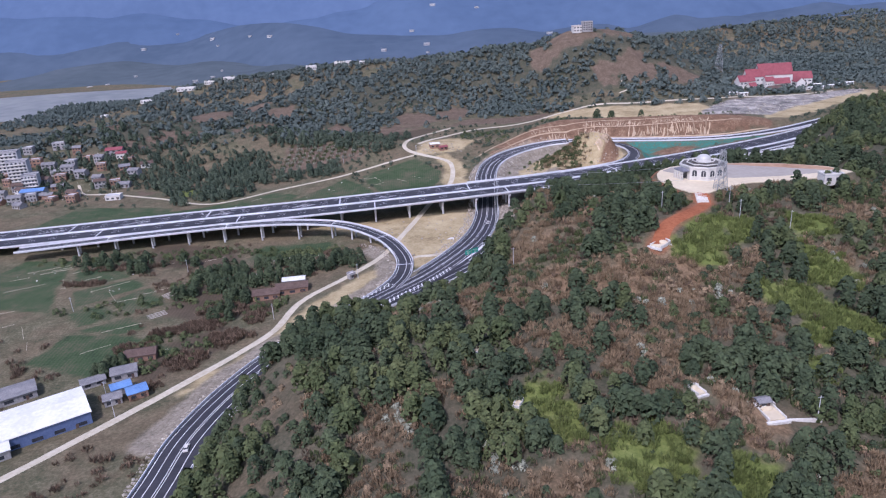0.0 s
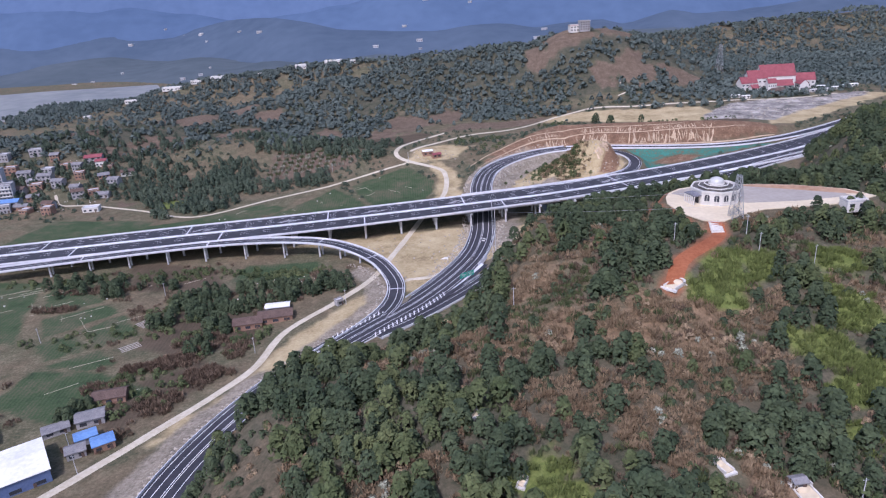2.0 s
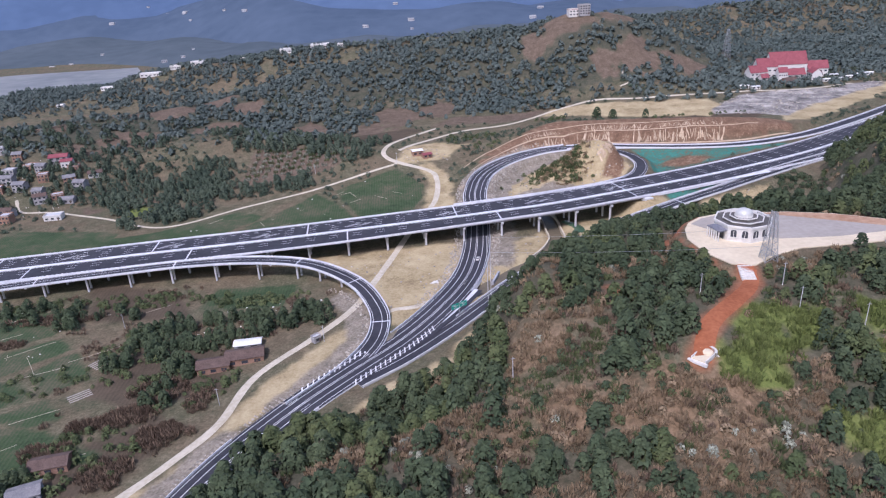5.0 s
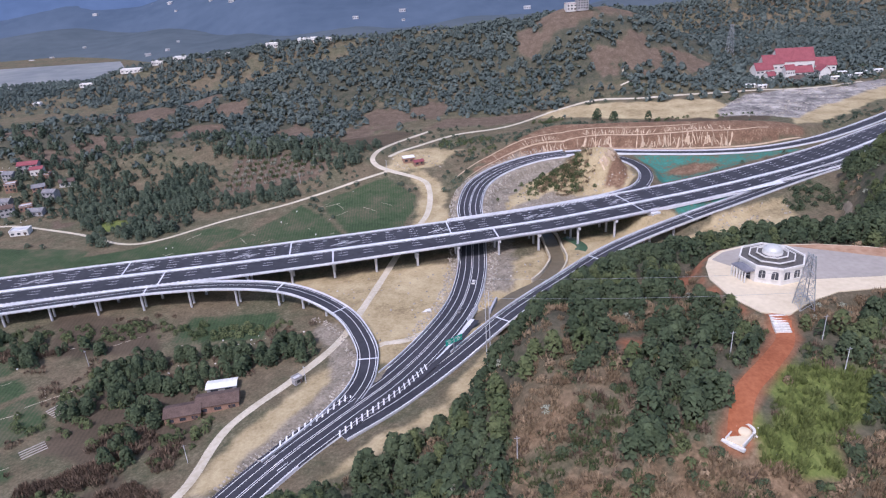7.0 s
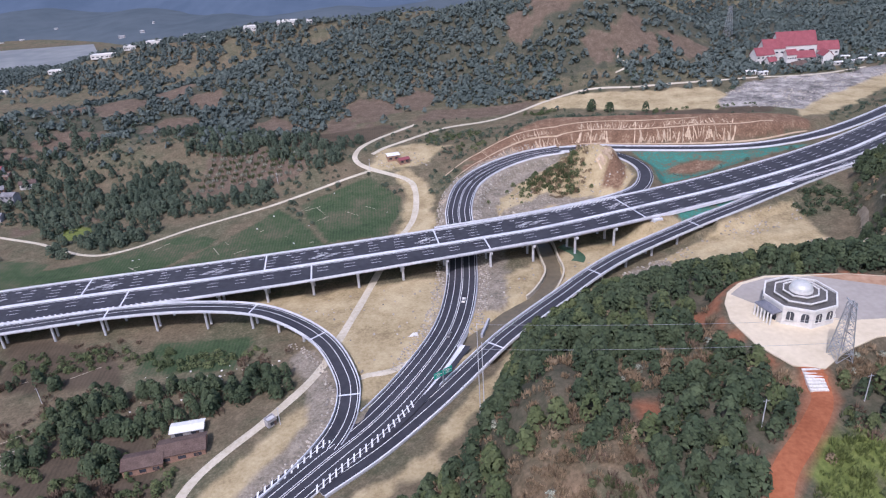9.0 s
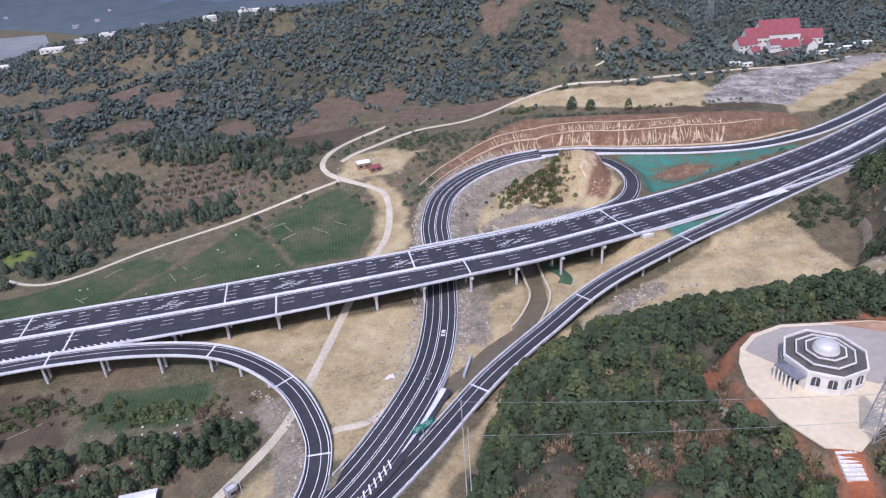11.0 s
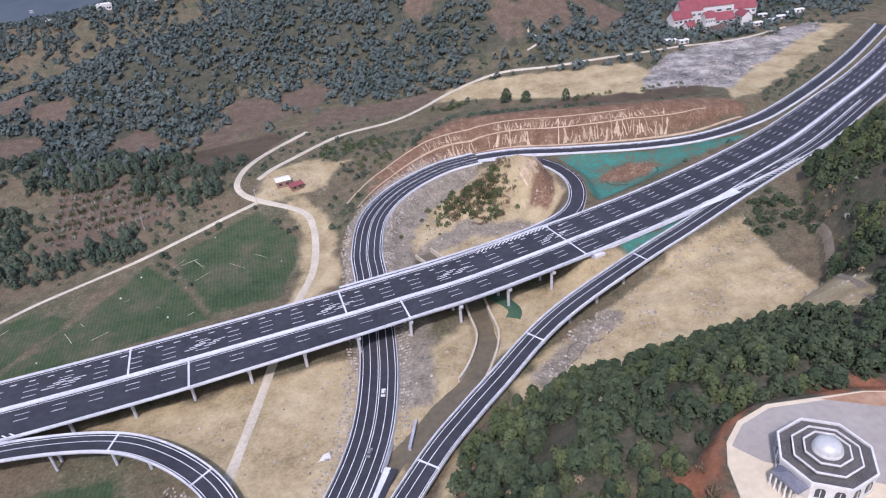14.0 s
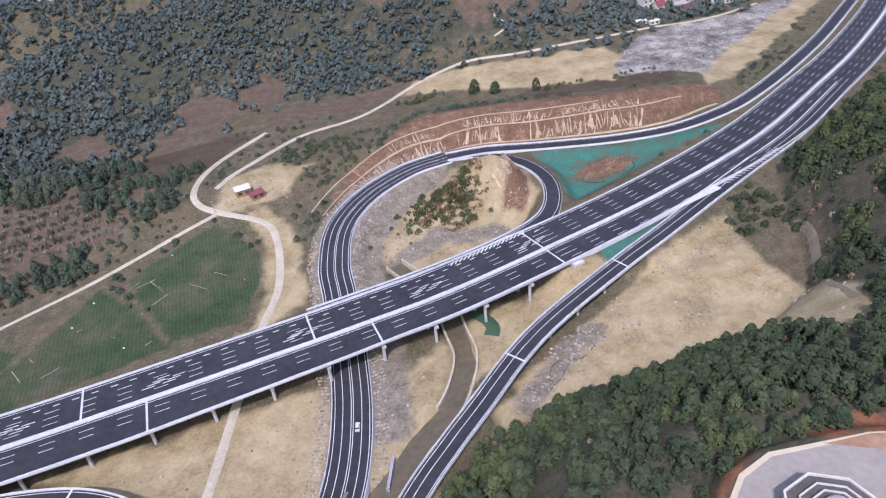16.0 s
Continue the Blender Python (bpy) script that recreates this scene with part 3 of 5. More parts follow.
    l.new(col, bsdf.inputs["Base Color"])
    bp = n.new("ShaderNodeBump")
    bp.inputs["Strength"].default_value, bp.inputs["Distance"].default_value = 0.5, 0.8
    l.new(mixed.outputs[0], bp.inputs["Height"])
    l.new(bp.outputs[0], bsdf.inputs["Normal"])
    return m


_me.materials.append(ground_material())
tagged(new("ground", _me), "rolling scrub ground with fields, bare tan earth and red soil", "ground", kind="structure")


# ---- roads ----
def along(points, lo=None, hi=None, step=3.0, key=0):
    """A stretch of a road line, cut by one coordinate."""
    P, T, N, S = spline(points, step)
    k = np.ones(len(P), bool)
    if lo is not None:
        k &= P[:, key] >= lo
    if hi is not None:
        k &= P[:, key] <= hi
    return P[k], T[k], N[k], S[k] - S[k][0]


def rail_runs(P, gap):
    """Slices of a line where a parapet stands, broken where another road joins."""
    keep = np.ones(len(P), bool) if gap is None else ~gap(P[:, 0], P[:, 1])
    cut = np.flatnonzero(np.diff(np.r_[0, keep.astype(int), 0]))
    return [slice(i, j) for i, j in zip(cut[::2], cut[1::2]) if j - i > 2]


def road(name, curve, left, right, lines=(), dashed=(), rails=(), label="", sub=1.2, lift=0.0, gaps={}):
    """An asphalt road on its bed, with painted lines and low concrete parapets."""
    P, T, N, S = curve
    P = P + (0, 0, lift)
    ob = link(name, *sweep(P, N, [(right - 0.6, -sub), (right, -0.02), (left, -0.02), (left + 0.6, -sub)]), CONCRETE)
    tagged(ob, label, "road", kind="structure")
    link("asphalt", *sweep(P, N, [(right + 0.1, 0.02), (left - 0.1, 0.02)]), ASPHALT, ob, "dark new asphalt")
    for o in lines:
        link("edge_line", *strip(P, N, o, 0.28), LINE, ob, "white painted line")
    for o, start, end in dashed:
        link("lane_dashes", *dashes(P, T, N, S, o, 0.25, start=start, end=end), LINE, ob, "white dashed lane line")
    for o in rails:
        for k in rail_runs(P, gaps.get(o) if np.ndim(o) == 0 else None):
            link("parapet", *sweep(P[k], N[k], [(o - 0.25, -0.05), (o - 0.15, 0.95), (o + 0.15, 0.95), (o + 0.25, -0.05)], True), PARAPET, ob, "pale concrete parapet")
    return ob


def deck_edges(P):
    """Far and near edges of the main deck, as offsets to the left and right of the median."""
    x = P[:, 0]
    far = np.interp(x, [-600, -300, 100, 160, 300, 420], [17.5, 20.5, 21.5, 20.5, 21.5, 19])
    near = -np.interp(x, [-600, -60, 60, 150, 240, 330, 420], [19.5, 20, 16.6, 16.4, 14.8, 19.5, 19])
    return far, near


def bridge(name, curve, left, right, girders, label, gap=None):
    """A viaduct: slab, girders and parapets."""
    P, T, N, S = curve
    ob = link(name, *sweep(P, N, [(right, -0.35), (right, 0.0), (left, 0.0), (left, -0.35)], True), GIRDER)
    tagged(ob, label, "viaduct", kind="structure")
    for o, w, d in girders:
        link("girder", *sweep(P, N, [(o - w * 0.42, -d), (o - w / 2, -0.34), (o + w / 2, -0.34), (o + w * 0.42, -d)], True), GIRDER, ob, "grey concrete box girder")
    link("asphalt", *sweep(P, N, [(right + 0.5, 0.03), (left - 0.5, 0.03)]), ASPHALT, ob, "dark new asphalt")
    for o, g in ((right + 0.25, None), (left - 0.25, gap)):
        if g is None:
            link("parapet", *sweep(P, N, [(o - 0.25, -0.45), (o - 0.2, 1.05), (o + 0.2, 1.05), (o + 0.25, -0.45)], True), PARAPET, ob, "pale concrete parapet")
            continue
        for k in rail_runs(P, g):
            link("parapet", *sweep(P[k], N[k], [(o - 0.25, -0.45), (o - 0.2, 1.05), (o + 0.2, 1.05), (o + 0.25, -0.45)], True), PARAPET, ob, "pale concrete parapet")
    return ob


def joint(parent, P, N, S, s, left, right, skew=0.0):
    """A pale expansion joint across a deck."""
    q = np.array([np.interp(s, S, P[:, k]) for k in range(3)])
    nn = np.array([np.interp(s, S, N[:, k]) for k in range(2)])
    tt = np.array([nn[1], -nn[0]])
    V = [np.r_[q[:2] + nn * o + tt * (e * 0.45 + skew * o), q[2] + 0.07] for o, e in ((right, -1), (right, 1), (left, 1), (left, -1))]
    link("expansion_joint", V, [[0, 1, 2, 3]], PARAPET, parent, "pale expansion joint")


def pier(parent, P, N, S, s, offsets, depth, cap, r=0.75):
    """A cap beam on round columns."""
    q = np.array([np.interp(s, S, P[:, k]) for k in range(3)])
    nn = np.array([np.interp(s, S, N[:, k]) for k in range(2)])
    turn = math.degrees(math.atan2(nn[1], nn[0]))
    mid = q[:2] + nn * np.mean(offsets)
    top = q[2] - depth
    if cap:
        link("cap_beam", *box(mid[0], mid[1], top - 1.3, cap, 1.7, 1.3, turn), CONCRETE, parent, "concrete cap beam")
    for o in offsets:
        c = q[:2] + nn * o
        foot = ground(*c) - 0.6
        if top - (1.3 if cap else 0) - foot > 1.0:
            link("column", *prism(c[0], c[1], foot, r, r, top - (1.2 if cap else 0) - foot, 12), CONCRETE, parent, "round concrete column")


# main viaduct, west of the abutment
_c = along(MAIN, None, 150)
P, T, N, S = _c
FAR, NEAR = deck_edges(P)
viaduct = bridge("viaduct", _c, FAR, NEAR, [(10.5, 17, 1.7), (-9.5, 15, 1.7)], "long grey concrete viaduct with dark asphalt on round columns")
for o in (FAR - 1.6, np.full(len(P), 1.9), np.full(len(P), -1.9), NEAR + 1.6):
    link("edge_line", *strip(P, N, o, 0.3, 0.07), LINE, viaduct, "white painted line")
for o in (5.6, 9.3, 13.0, -5.6, -9.3):
    link("lane_dashes", *dashes(P, T, N, S, o, 0.28, h=0.07), LINE, viaduct, "white dashed lane line")
link("lane_dashes", *dashes(P, T, N, S, FAR - 4.6, 0.5, 3, 5, h=0.07), LINE, viaduct, "white dashed lane line")
link("median", *sweep(P, N, [(-0.9, 0.0), (-0.75, 0.85), (0.75, 0.85), (0.9, 0.0)], True), PARAPET, viaduct, "pale concrete median barrier")
# slow-down bars and arrows across the far carriageway
for s0 in np.arange(70, S[-1] - 20, 62.0):
    bars = []
    for k in range(7):
        bars.append(dashes(P, T, N, S, 7.4 + 1.3 * (k % 4), 0.45, 5.5, 900, h=0.072, start=s0 + 2.2 * k, end=s0 + 2.2 * k + 7))
    link("road_marking", *merge(*bars), LINE, viaduct, "white painted bars")
_s0 = float(np.interp(46.8, P[:, 0], S))
for k in range(-30, 4):
    s = _s0 + 25.1 * k
    if s > 5:
        pier(viaduct, P, N, S, s, (4.5, 16.5), 1.75, 17.5)
        pier(viaduct, P, N, S, s, (-4.0, -14.5), 1.75, 15.5)
for k in range(-5, 1):
    s = _s0 - 26.5 + 100.4 * k
    joint(viaduct, P, N, S, s, float(np.interp(s, S, FAR)) - 0.5, 0.9)
    joint(viaduct, P, N, S, s + 26.5, -0.9, float(np.interp(s + 26.5, S, NEAR)) + 0.5)
s = float(np.interp(141, P[:, 0], S))
joint(viaduct, P, N, S, s, 21.0, -16.0, -0.02)

# expressway on the ground, east of the abutment
_c = along(MAIN, 145.5, None)
P, T, N, S = _c
FAR, NEAR = deck_edges(P)
expressway = road("expressway", _c, FAR, NEAR, (FAR - 1.6, 1.9, -1.9, NEAR + 1.6), [(o, 0, 1e9) for o in (5.6, 9.3, 13.0, 16.7, -5.6, -9.3, -13.0)], (FAR - 0.3, NEAR + 0.3), "wide dark asphalt expressway with white lane lines", lift=-0.015)
link("median", *sweep(P, N, [(-0.9, 0.0), (-0.75, 0.85), (0.75, 0.85), (0.9, 0.0)], True), PARAPET, expressway, "pale concrete median barrier")
link("abutment", *merge(box(151, 506.5, -2, 6, 6, 9.5, 14), box(146, 545, -2, 6, 4, 9.0, 14)), PARAPET, expressway, "pale concrete abutment")

# slip road that runs under the viaduct and round the loop
slip = road("slip_road", spline(SLIP), 8.8, -8.8, (7.3, 4.0, 0.45, -0.45, -4.0, -7.3), [], (8.5, -8.5), "dark two-way slip road with white lines", gaps={-8.5: lambda x, y: (x > -60) & (x < 12) & (y < 470), 8.5: lambda x, y: (x > -80) & (x < -20) & (y < 400)})
road("far_ramp", spline(RAMP_FAR), 5.2, -5.2, (3.8, -3.8), [], (5.0, -5.0), "dark single-lane ramp along the cut slope", lift=0.04)
_c = spline(LOOP)
P, T, N, S = _c
_wide = 5.0 + 6.5 * np.exp(-(((P[:, 0] - 138) / 13) ** 2)) * (P[:, 1] < 556)
road("loop_ramp", _c, _wide, -5.0, (3.6, -3.6), [], (-4.8,), "dark curved loop ramp with white edge lines", lift=0.03)

# east ramp bridge
_c = spline(RAMP_EAST)
P, T, N, S = _c
east = bridge("east_ramp_bridge", _c, 5.3, -5.3, [(0, 6.0, 1.5)], "narrow curved ramp bridge of grey concrete", lambda x, y: x < 12)
for o in (3.9, -3.9, 0.6):
    link("edge_line", *strip(P, N, o, 0.28, 0.07), LINE, east, "white painted line")
for q in (40, 56, 73, 90, 104, 121, 139, 157, 175):
    pier(east, P, N, S, float(np.interp(q, P[:, 0], S)), (-2.2, 2.2), 1.5, 0, 0.7)
for q in (38.5, 101, 171):
    joint(east, P, N, S, float(np.interp(q, P[:, 0], S)), 4.8, -4.8)

# west loop bridge
_c = spline(LOOP_WEST)
P, T, N, S = _c
west = bridge("west_loop_bridge", _c, 5.2, -5.2, [(0, 6.0, 1.4)], "curved loop ramp bridge of grey concrete on slim columns", lambda x, y: y < 375)
for o in (3.8, -3.8, 0.8):
    link("edge_line", *strip(P, N, o, 0.28, 0.07), LINE, west, "white painted line")
_k = P[:, 0] < -31
for q in (-260, -235, -210, -185, -160, -133, -106, -81, -66, -52, -42):
    pier(west, P, N, S, float(np.interp(q, P[_k & (P[:, 1] > 405), 0], S[_k & (P[:, 1] > 405)])), (-2.3, 2.3), 1.4, 0, 0.65)
for q in (-240, -158, -81, -46):
    joint(west, P, N, S, float(np.interp(q, P[_k & (P[:, 1] > 405), 0], S[_k & (P[:, 1] > 405)])), 4.7, -4.7)
joint(west, P, N, S, float(np.interp(-387, -P[P[:, 1] < 420, 1], S[P[:, 1] < 420])), 4.7, -4.7)


# ---- dirt tracks, plaza, stream ----
def draped(name, points, half, mat, label, lift=0.22, kind="structure", across=5):
    P, T, N, S = spline([(*p[:2], 0) for p in points], 2.0)
    wob = 0.25 * half * (fractal(P[:, 0], P[:, 1], 9, 31) - 0.5)
    V = []
    for o in np.linspace(-1, 1, across):
        xy = P[:, :2] + N * (o * (half + wob))[:, None]
        V.append(np.c_[xy, height(xy[:, 0], xy[:, 1]) + lift - (0.5 if abs(o) == 1 else 0)])
    V = np.stack(V, 1).reshape(-1, 3)
    F = [[i * across + j, i * across + j + 1, (i + 1) * across + j + 1, (i + 1) * across + j] for i in range(len(P) - 1) for j in range(across - 1)]
    return tagged(link(name, V, F, mat, shade=True), label, "road", kind=kind)


draped("dirt_track", TRACK, 2.9, DIRT, "pale unpaved construction track")
draped("dirt_track", TRACK_UPPER, 2.5, DIRT, "pale unpaved hillside track")
draped("dirt_track", TRACK_WEST, 1.8, DIRT, "pale narrow farm track beside the green field")
draped("dirt_track", [(236, 836), (232, 822), (240, 812), (222, 800)], 1.3, DIRT, "pale winding footpath on the hillside")
draped("dirt_track", [(220, 412), (232, 436), (247, 458), (257, 474), (262, 490)], 2.0, material("dull_dirt", (0.20, 0.16, 0.11), (0.30, 0.25, 0.18), 1.5, 0.95), "dull earth track beside the bare slope")
draped("dirt_track", [(-2, 388), (8, 396), (16, 400)], 0.5, DIRT, "pale earth strip", 0.1)
draped("dirt_track", [(-30, 400), (-12, 402), (2, 412), (10, 420)], 2.4, DIRT, "pale earth bank beside the ditch")
draped("dirt_track", [(-5, 325), (4, 323), (14, 320)], 1.6, DIRT, "pale ledge on the cut bank")
draped("red_path", RED_PATH, 3.6, material("red_soil", (0.24, 0.075, 0.03), (0.36, 0.13, 0.06), 1.2, 0.95, bump=0.3), "bare red soil path on the hill", 0.3)

_P, _T, _N, _S = spline([(*p, 0) for p in STREAM], 3.0)
_z = np.minimum.accumulate(height(_P[:, 0], _P[:, 1])) + 0.7
_P[:, 2] = _z
tagged(link("stream", *sweep(_P, _N, [(-5, 0), (5, 0)]), WATER), "silty brown stream in a walled channel", "stream", kind="structure")
for o in (-5.2, 5.2):
    k = _P[:, 1] > 450
    tagged(link("stream_wall", *sweep(_P[k], _N[k], [(o - 0.5, -1), (o - 0.5, 2.6), (o + 0.5, 2.6), (o + 0.5, -1)], True), DIRT), "pale curved retaining wall of the stream", "wall", kind="structure")


def plate(poly, z, thick):
    n = len(poly)
    V = [(x, y, z - thick) for x, y in poly] + [(x, y, z) for x, y in poly]
    return np.array(V), [list(range(n, 2 * n))] + [[i, (i + 1) % n, n + (i + 1) % n, n + i] for i in range(n)]


def ccw(poly):
    a = sum(x0 * y1 - x1 * y0 for (x0, y0), (x1, y1) in zip(poly, poly[1:] + poly[:1]))
    return poly if a > 0 else poly[::-1]


tagged(link("plaza", *plate(ccw(PLAZA), 54.0, 2.2), PAVING), "pale paved hilltop terrace", "plaza", kind="structure")
tagged(link("plaza_paving", *plate(ccw([(109.5, 341), (116.5, 346.6), (127, 349.5), (141, 347.6), (155, 345), (170, 339), (184, 330), (186, 319), (160, 317), (137, 319), (125, 327), (114, 334)]), 54.02, 0.015), GREYPAVE), "dull grey paving of the terrace", "paving", kind="structure")
tagged(link("bare_soil", *plate(ccw([(142, 348), (155, 346.5), (172, 340.5), (189, 330), (193, 320), (184, 324), (172, 331), (158, 339)]), 54.03, 0.02), material("orange_soil", (0.30, 0.17, 0.10), (0.48, 0.32, 0.21), 3.0, 0.95, bump=0.2)), "bare orange soil at the terrace's edge", "soil", kind="structure")


# ---- pavilion ----
def octagon(cx, cy, z0, r, h, r1=None, phase=np.pi / 8):
    return prism(cx, cy, z0, r, r if r1 is None else r1, h, 8, phase)


def ring8(cx, cy, z0, r, w, h, phase=np.pi / 8):
    a = np.arange(8) * np.pi / 4 + phase
    V = [(cx + q * math.cos(t), cy + q * math.sin(t), z) for z in (z0, z0 + h) for q in (r - w, r) for t in a]
    F = []
    for i in range(8):
        j = (i + 1) % 8
        F += [[8 + i, 8 + j, 24 + j, 24 + i], [j, i, 16 + i, 16 + j], [16 + i, 24 + i, 24 + j, 16 + j]]
    return np.array(V), F


def dome(cx, cy, z0, r, h, n=20, m=7):
    V, F = [], []
    for k in range(m):
        t = k / m * np.pi / 2
        V += [(cx + r * math.cos(t) * math.cos(a), cy + r * math.cos(t) * math.sin(a), z0 + h * math.sin(t)) for a in np.arange(n) * 2 * np.pi / n]
    V.append((cx, cy, z0 + h))
    for k in range(m - 1):
        F += [[k * n + i, k * n + (i + 1) % n, (k + 1) * n + (i + 1) % n, (k + 1) * n + i] for i in range(n)]
    return np.array(V), F + [[(m - 1) * n + i, (m - 1) * n + (i + 1) % n, m * n] for i in range(n)]


PX, PY, PR, PTURN = 125.2, 327.4, 11.2, radians(13)
pavilion = tagged(empty("pavilion", (0, 0, 54.0)), "white octagonal pavilion with stepped dark roof and pale dome", "pavilion")
_ph = np.pi / 8 + PTURN
part("wall", octagon(PX, PY, 0, PR, 5.8, phase=_ph), WALL, pavilion, "white octagonal wall")
part("parapet", ring8(PX, PY, 5.8, PR + 0.4, 0.55, 0.9, _ph), WALL, pavilion, "white roof parapet")
part("roof", octagon(PX, PY, 5.8, PR - 0.1, 0.3, phase=_ph), ROOF_DARK, pavilion, "dark flat roof")
for r, z in ((8.2, 6.1), (5.6, 6.9)):
    part("roof_tier", octagon(PX, PY, z, r, 0.8, phase=_ph), ROOF_DARK, pavilion, "dark stepped roof tier")
    part("tier_rim", ring8(PX, PY, z + 0.8, r + 0.1, 0.4, 0.4, _ph), WALL, pavilion, "white rim of the roof tier")
part("drum", prism(PX, PY, 7.6, 3.6, 3.5, 0.9, 20), WALL, pavilion, "pale drum under the dome")
part("dome", dome(PX, PY, 8.5, 3.4, 2.4), DOME, pavilion, "pale grey metal dome", True)
for k in range(8):
    mid = _ph + np.pi / 8 + k * np.pi / 4
    ap = PR * math.cos(np.pi / 8)
    if k == 3:
        continue
    for side in (-2.1, 2.1):
        cx, cy = PX + (ap + 0.02) * math.cos(mid) - side * math.sin(mid), PY + (ap + 0.02) * math.sin(mid) + side * math.cos(mid)
        w = part("window", merge(box(cx, cy, 2.0, 0.3, 2.2, 1.9, math.degrees(mid)), *[box(cx, cy, 3.9 + 0.25 * q, 0.3, 2.2 * math.sqrt(max(0.05, 1 - (q / 4) ** 2)), 0.25, math.degrees(mid)) for q in range(4)]), GLASS, pavilion, "dark arched window")
        part("window_sill", box(cx + 0.1 * math.cos(mid), cy + 0.1 * math.sin(mid), 1.7, 0.6, 2.6, 0.28, math.degrees(mid)), WALL, w, "white sill")
        part("mullion", box(cx + 0.1 * math.cos(mid), cy + 0.1 * math.sin(mid), 2.0, 0.3, 0.16, 2.7, math.degrees(mid)), WALL, w)
_mid = _ph + np.pi / 8 + 3 * np.pi / 4
_ap = PR * math.cos(np.pi / 8) + 1.8
_px, _py = PX + _ap * math.cos(_mid), PY + _ap * math.sin(_mid)
_pt = math.degrees(_mid)
part("porch_roof", merge(box(_px, _py, 4.0, 3.8, 7.8, 0.5, _pt), box(_px, _py, 4.5, 3.8, 7.8, 1.0, _pt, 0.4)), material("slate_blue", (0.13, 0.135, 0.16), (0.21, 0.21, 0.24), 0.6, 0.6), pavilion, "slate grey porch roof")
for e in np.linspace(-3.5, 3.5, 6):
    cx, cy = _px + 1.8 * math.cos(_mid) - e * math.sin(_mid), _py + 1.8 * math.sin(_mid) + e * math.cos(_mid)
    part("porch_column", prism(cx, cy, 0, 0.28, 0.25, 4.0, 10), WALL, pavilion, "white porch column")
part("door", box(PX + (PR * math.cos(np.pi / 8)) * math.cos(_mid), PY + PR * math.cos(np.pi / 8) * math.sin(_mid), 0, 0.4, 4.0, 3.6, _pt), GLASS, pavilion, "dark doorway")
stairs = tagged(empty("stairs"), "pale stone steps up to the terrace", "stairs", kind="structure")
for k in range(7):
    _top = max(53.9 - 0.32 * k, ground(112 - 0.2 * k, 297.5 - 1.1 * k) + 0.12)
    part("step", box(112 - 0.2 * k, 297.5 - 1.1 * k, _top - 2.0, 5.0, 0.85, 2.0, -8), STONE, stairs)


# ---- woods ----
def crown(rng, n, r, h, leaf, base=0.2, cone=0.5, blade=False):
    """A crown of many small pointed sprays round an uneven outline."""
    u = rng.random(n) ** 0.7
    a = rng.random(n) * 2 * np.pi
    lob = 1 + 0.3 * np.sin(a * 3 + rng.random() * 6) * rng.random()
    rad = r * lob * ((1 - u) ** cone * 0.9 + 0.12) * (0.55 + 0.45 * np.sqrt(rng.random(n)))
    C = np.c_[rad * np.cos(a), rad * np.sin(a), h * (base + (1 - base) * u)]
    D = np.c_[np.cos(a), np.sin(a), 0.35 + 1.1 * u] + rng.normal(0, 0.38, (n, 3))
    D /= np.linalg.norm(D, axis=1)[:, None]
    A = np.cross(D, rng.normal(0, 1, (n, 3)))
    A /= np.linalg.norm(A, axis=1)[:, None]
    B = np.cross(D, A)
    s = leaf * (0.6 + 0.8 * rng.random(n))[:, None]
    V = np.stack([C - A * s * 0.75 - B * s * 0.5, C + A * s * 0.75 - B * s * 0.5 - D * s * 0.15, C + B * s * 0.95 + D * s * 0.25], 1).reshape(-1, 3)
    if blade:
        up = D * 0.7 + np.array((0, 0, 0.9))
        V = np.stack([C - A * s * 0.26, C + A * s * 0.26, C + up * s], 1).reshape(-1, 3)
    return V, np.arange(n * 3).reshape(-1, 3)


def joined(name, places, protos, mat, label, category, rng):
    """Many plants in one mesh: places are rows of x, y, z, size."""
    V, F, k = [], [], 0
    pick = rng.integers(0, len(protos), len(places))
    for (x, y, z, s), p, a in zip(places, pick, rng.random(len(places)) * 6.283):
        v, f = protos[p]
        c, d = math.cos(a) * s, math.sin(a) * s
        V.append(np.c_[v[:, 0] * c - v[:, 1] * d + x, v[:, 0] * d + v[:, 1] * c + y, v[:, 2] * s + z])
        F.append(f + k)
        k += len(v)
    V, F = np.vstack(V), np.vstack(F)
    me = bpy.data.meshes.new(name)
    me.vertices.add(len(V))
    me.vertices.foreach_set("co", V.ravel())
    me.loops.add(F.size)
    me.loops.foreach_set("vertex_index", F.ravel().astype(np.int32))
    me.polygons.add(len(F))
    me.polygons.foreach_set("loop_start", np.arange(0, F.size, F.shape[1], dtype=np.int32))
    me.update(calc_edges=True)
    me.materials.append(mat)
    return tagged(new(name, me), label, category, kind="stuff")


RNG = np.random.default_rng(7)
TREES = [crown(RNG, 175, 2.6, 6.2, 0.64, 0.04, 0.45) for _ in range(8)]
BUSHES = [crown(RNG, 66, 1.7, 2.1, 0.44, 0.0, 0.4) for _ in range(5)]
FARS = [crown(RNG, 26, 2.9, 4.6, 1.4, 0.05, 0.45) for _ in range(6)]
TUFTS = [crown(RNG, 40, 1.2, 0.7, 0.62, 0.0, 0.3, True) for _ in range(4)]


def lookup(mask, x, y):
    i = np.clip(np.searchsorted(_gx, x), 0, _nx - 1)
    j = np.clip(np.searchsorted(_gy, y), 0, _ny - 1)
    return mask[j, i]


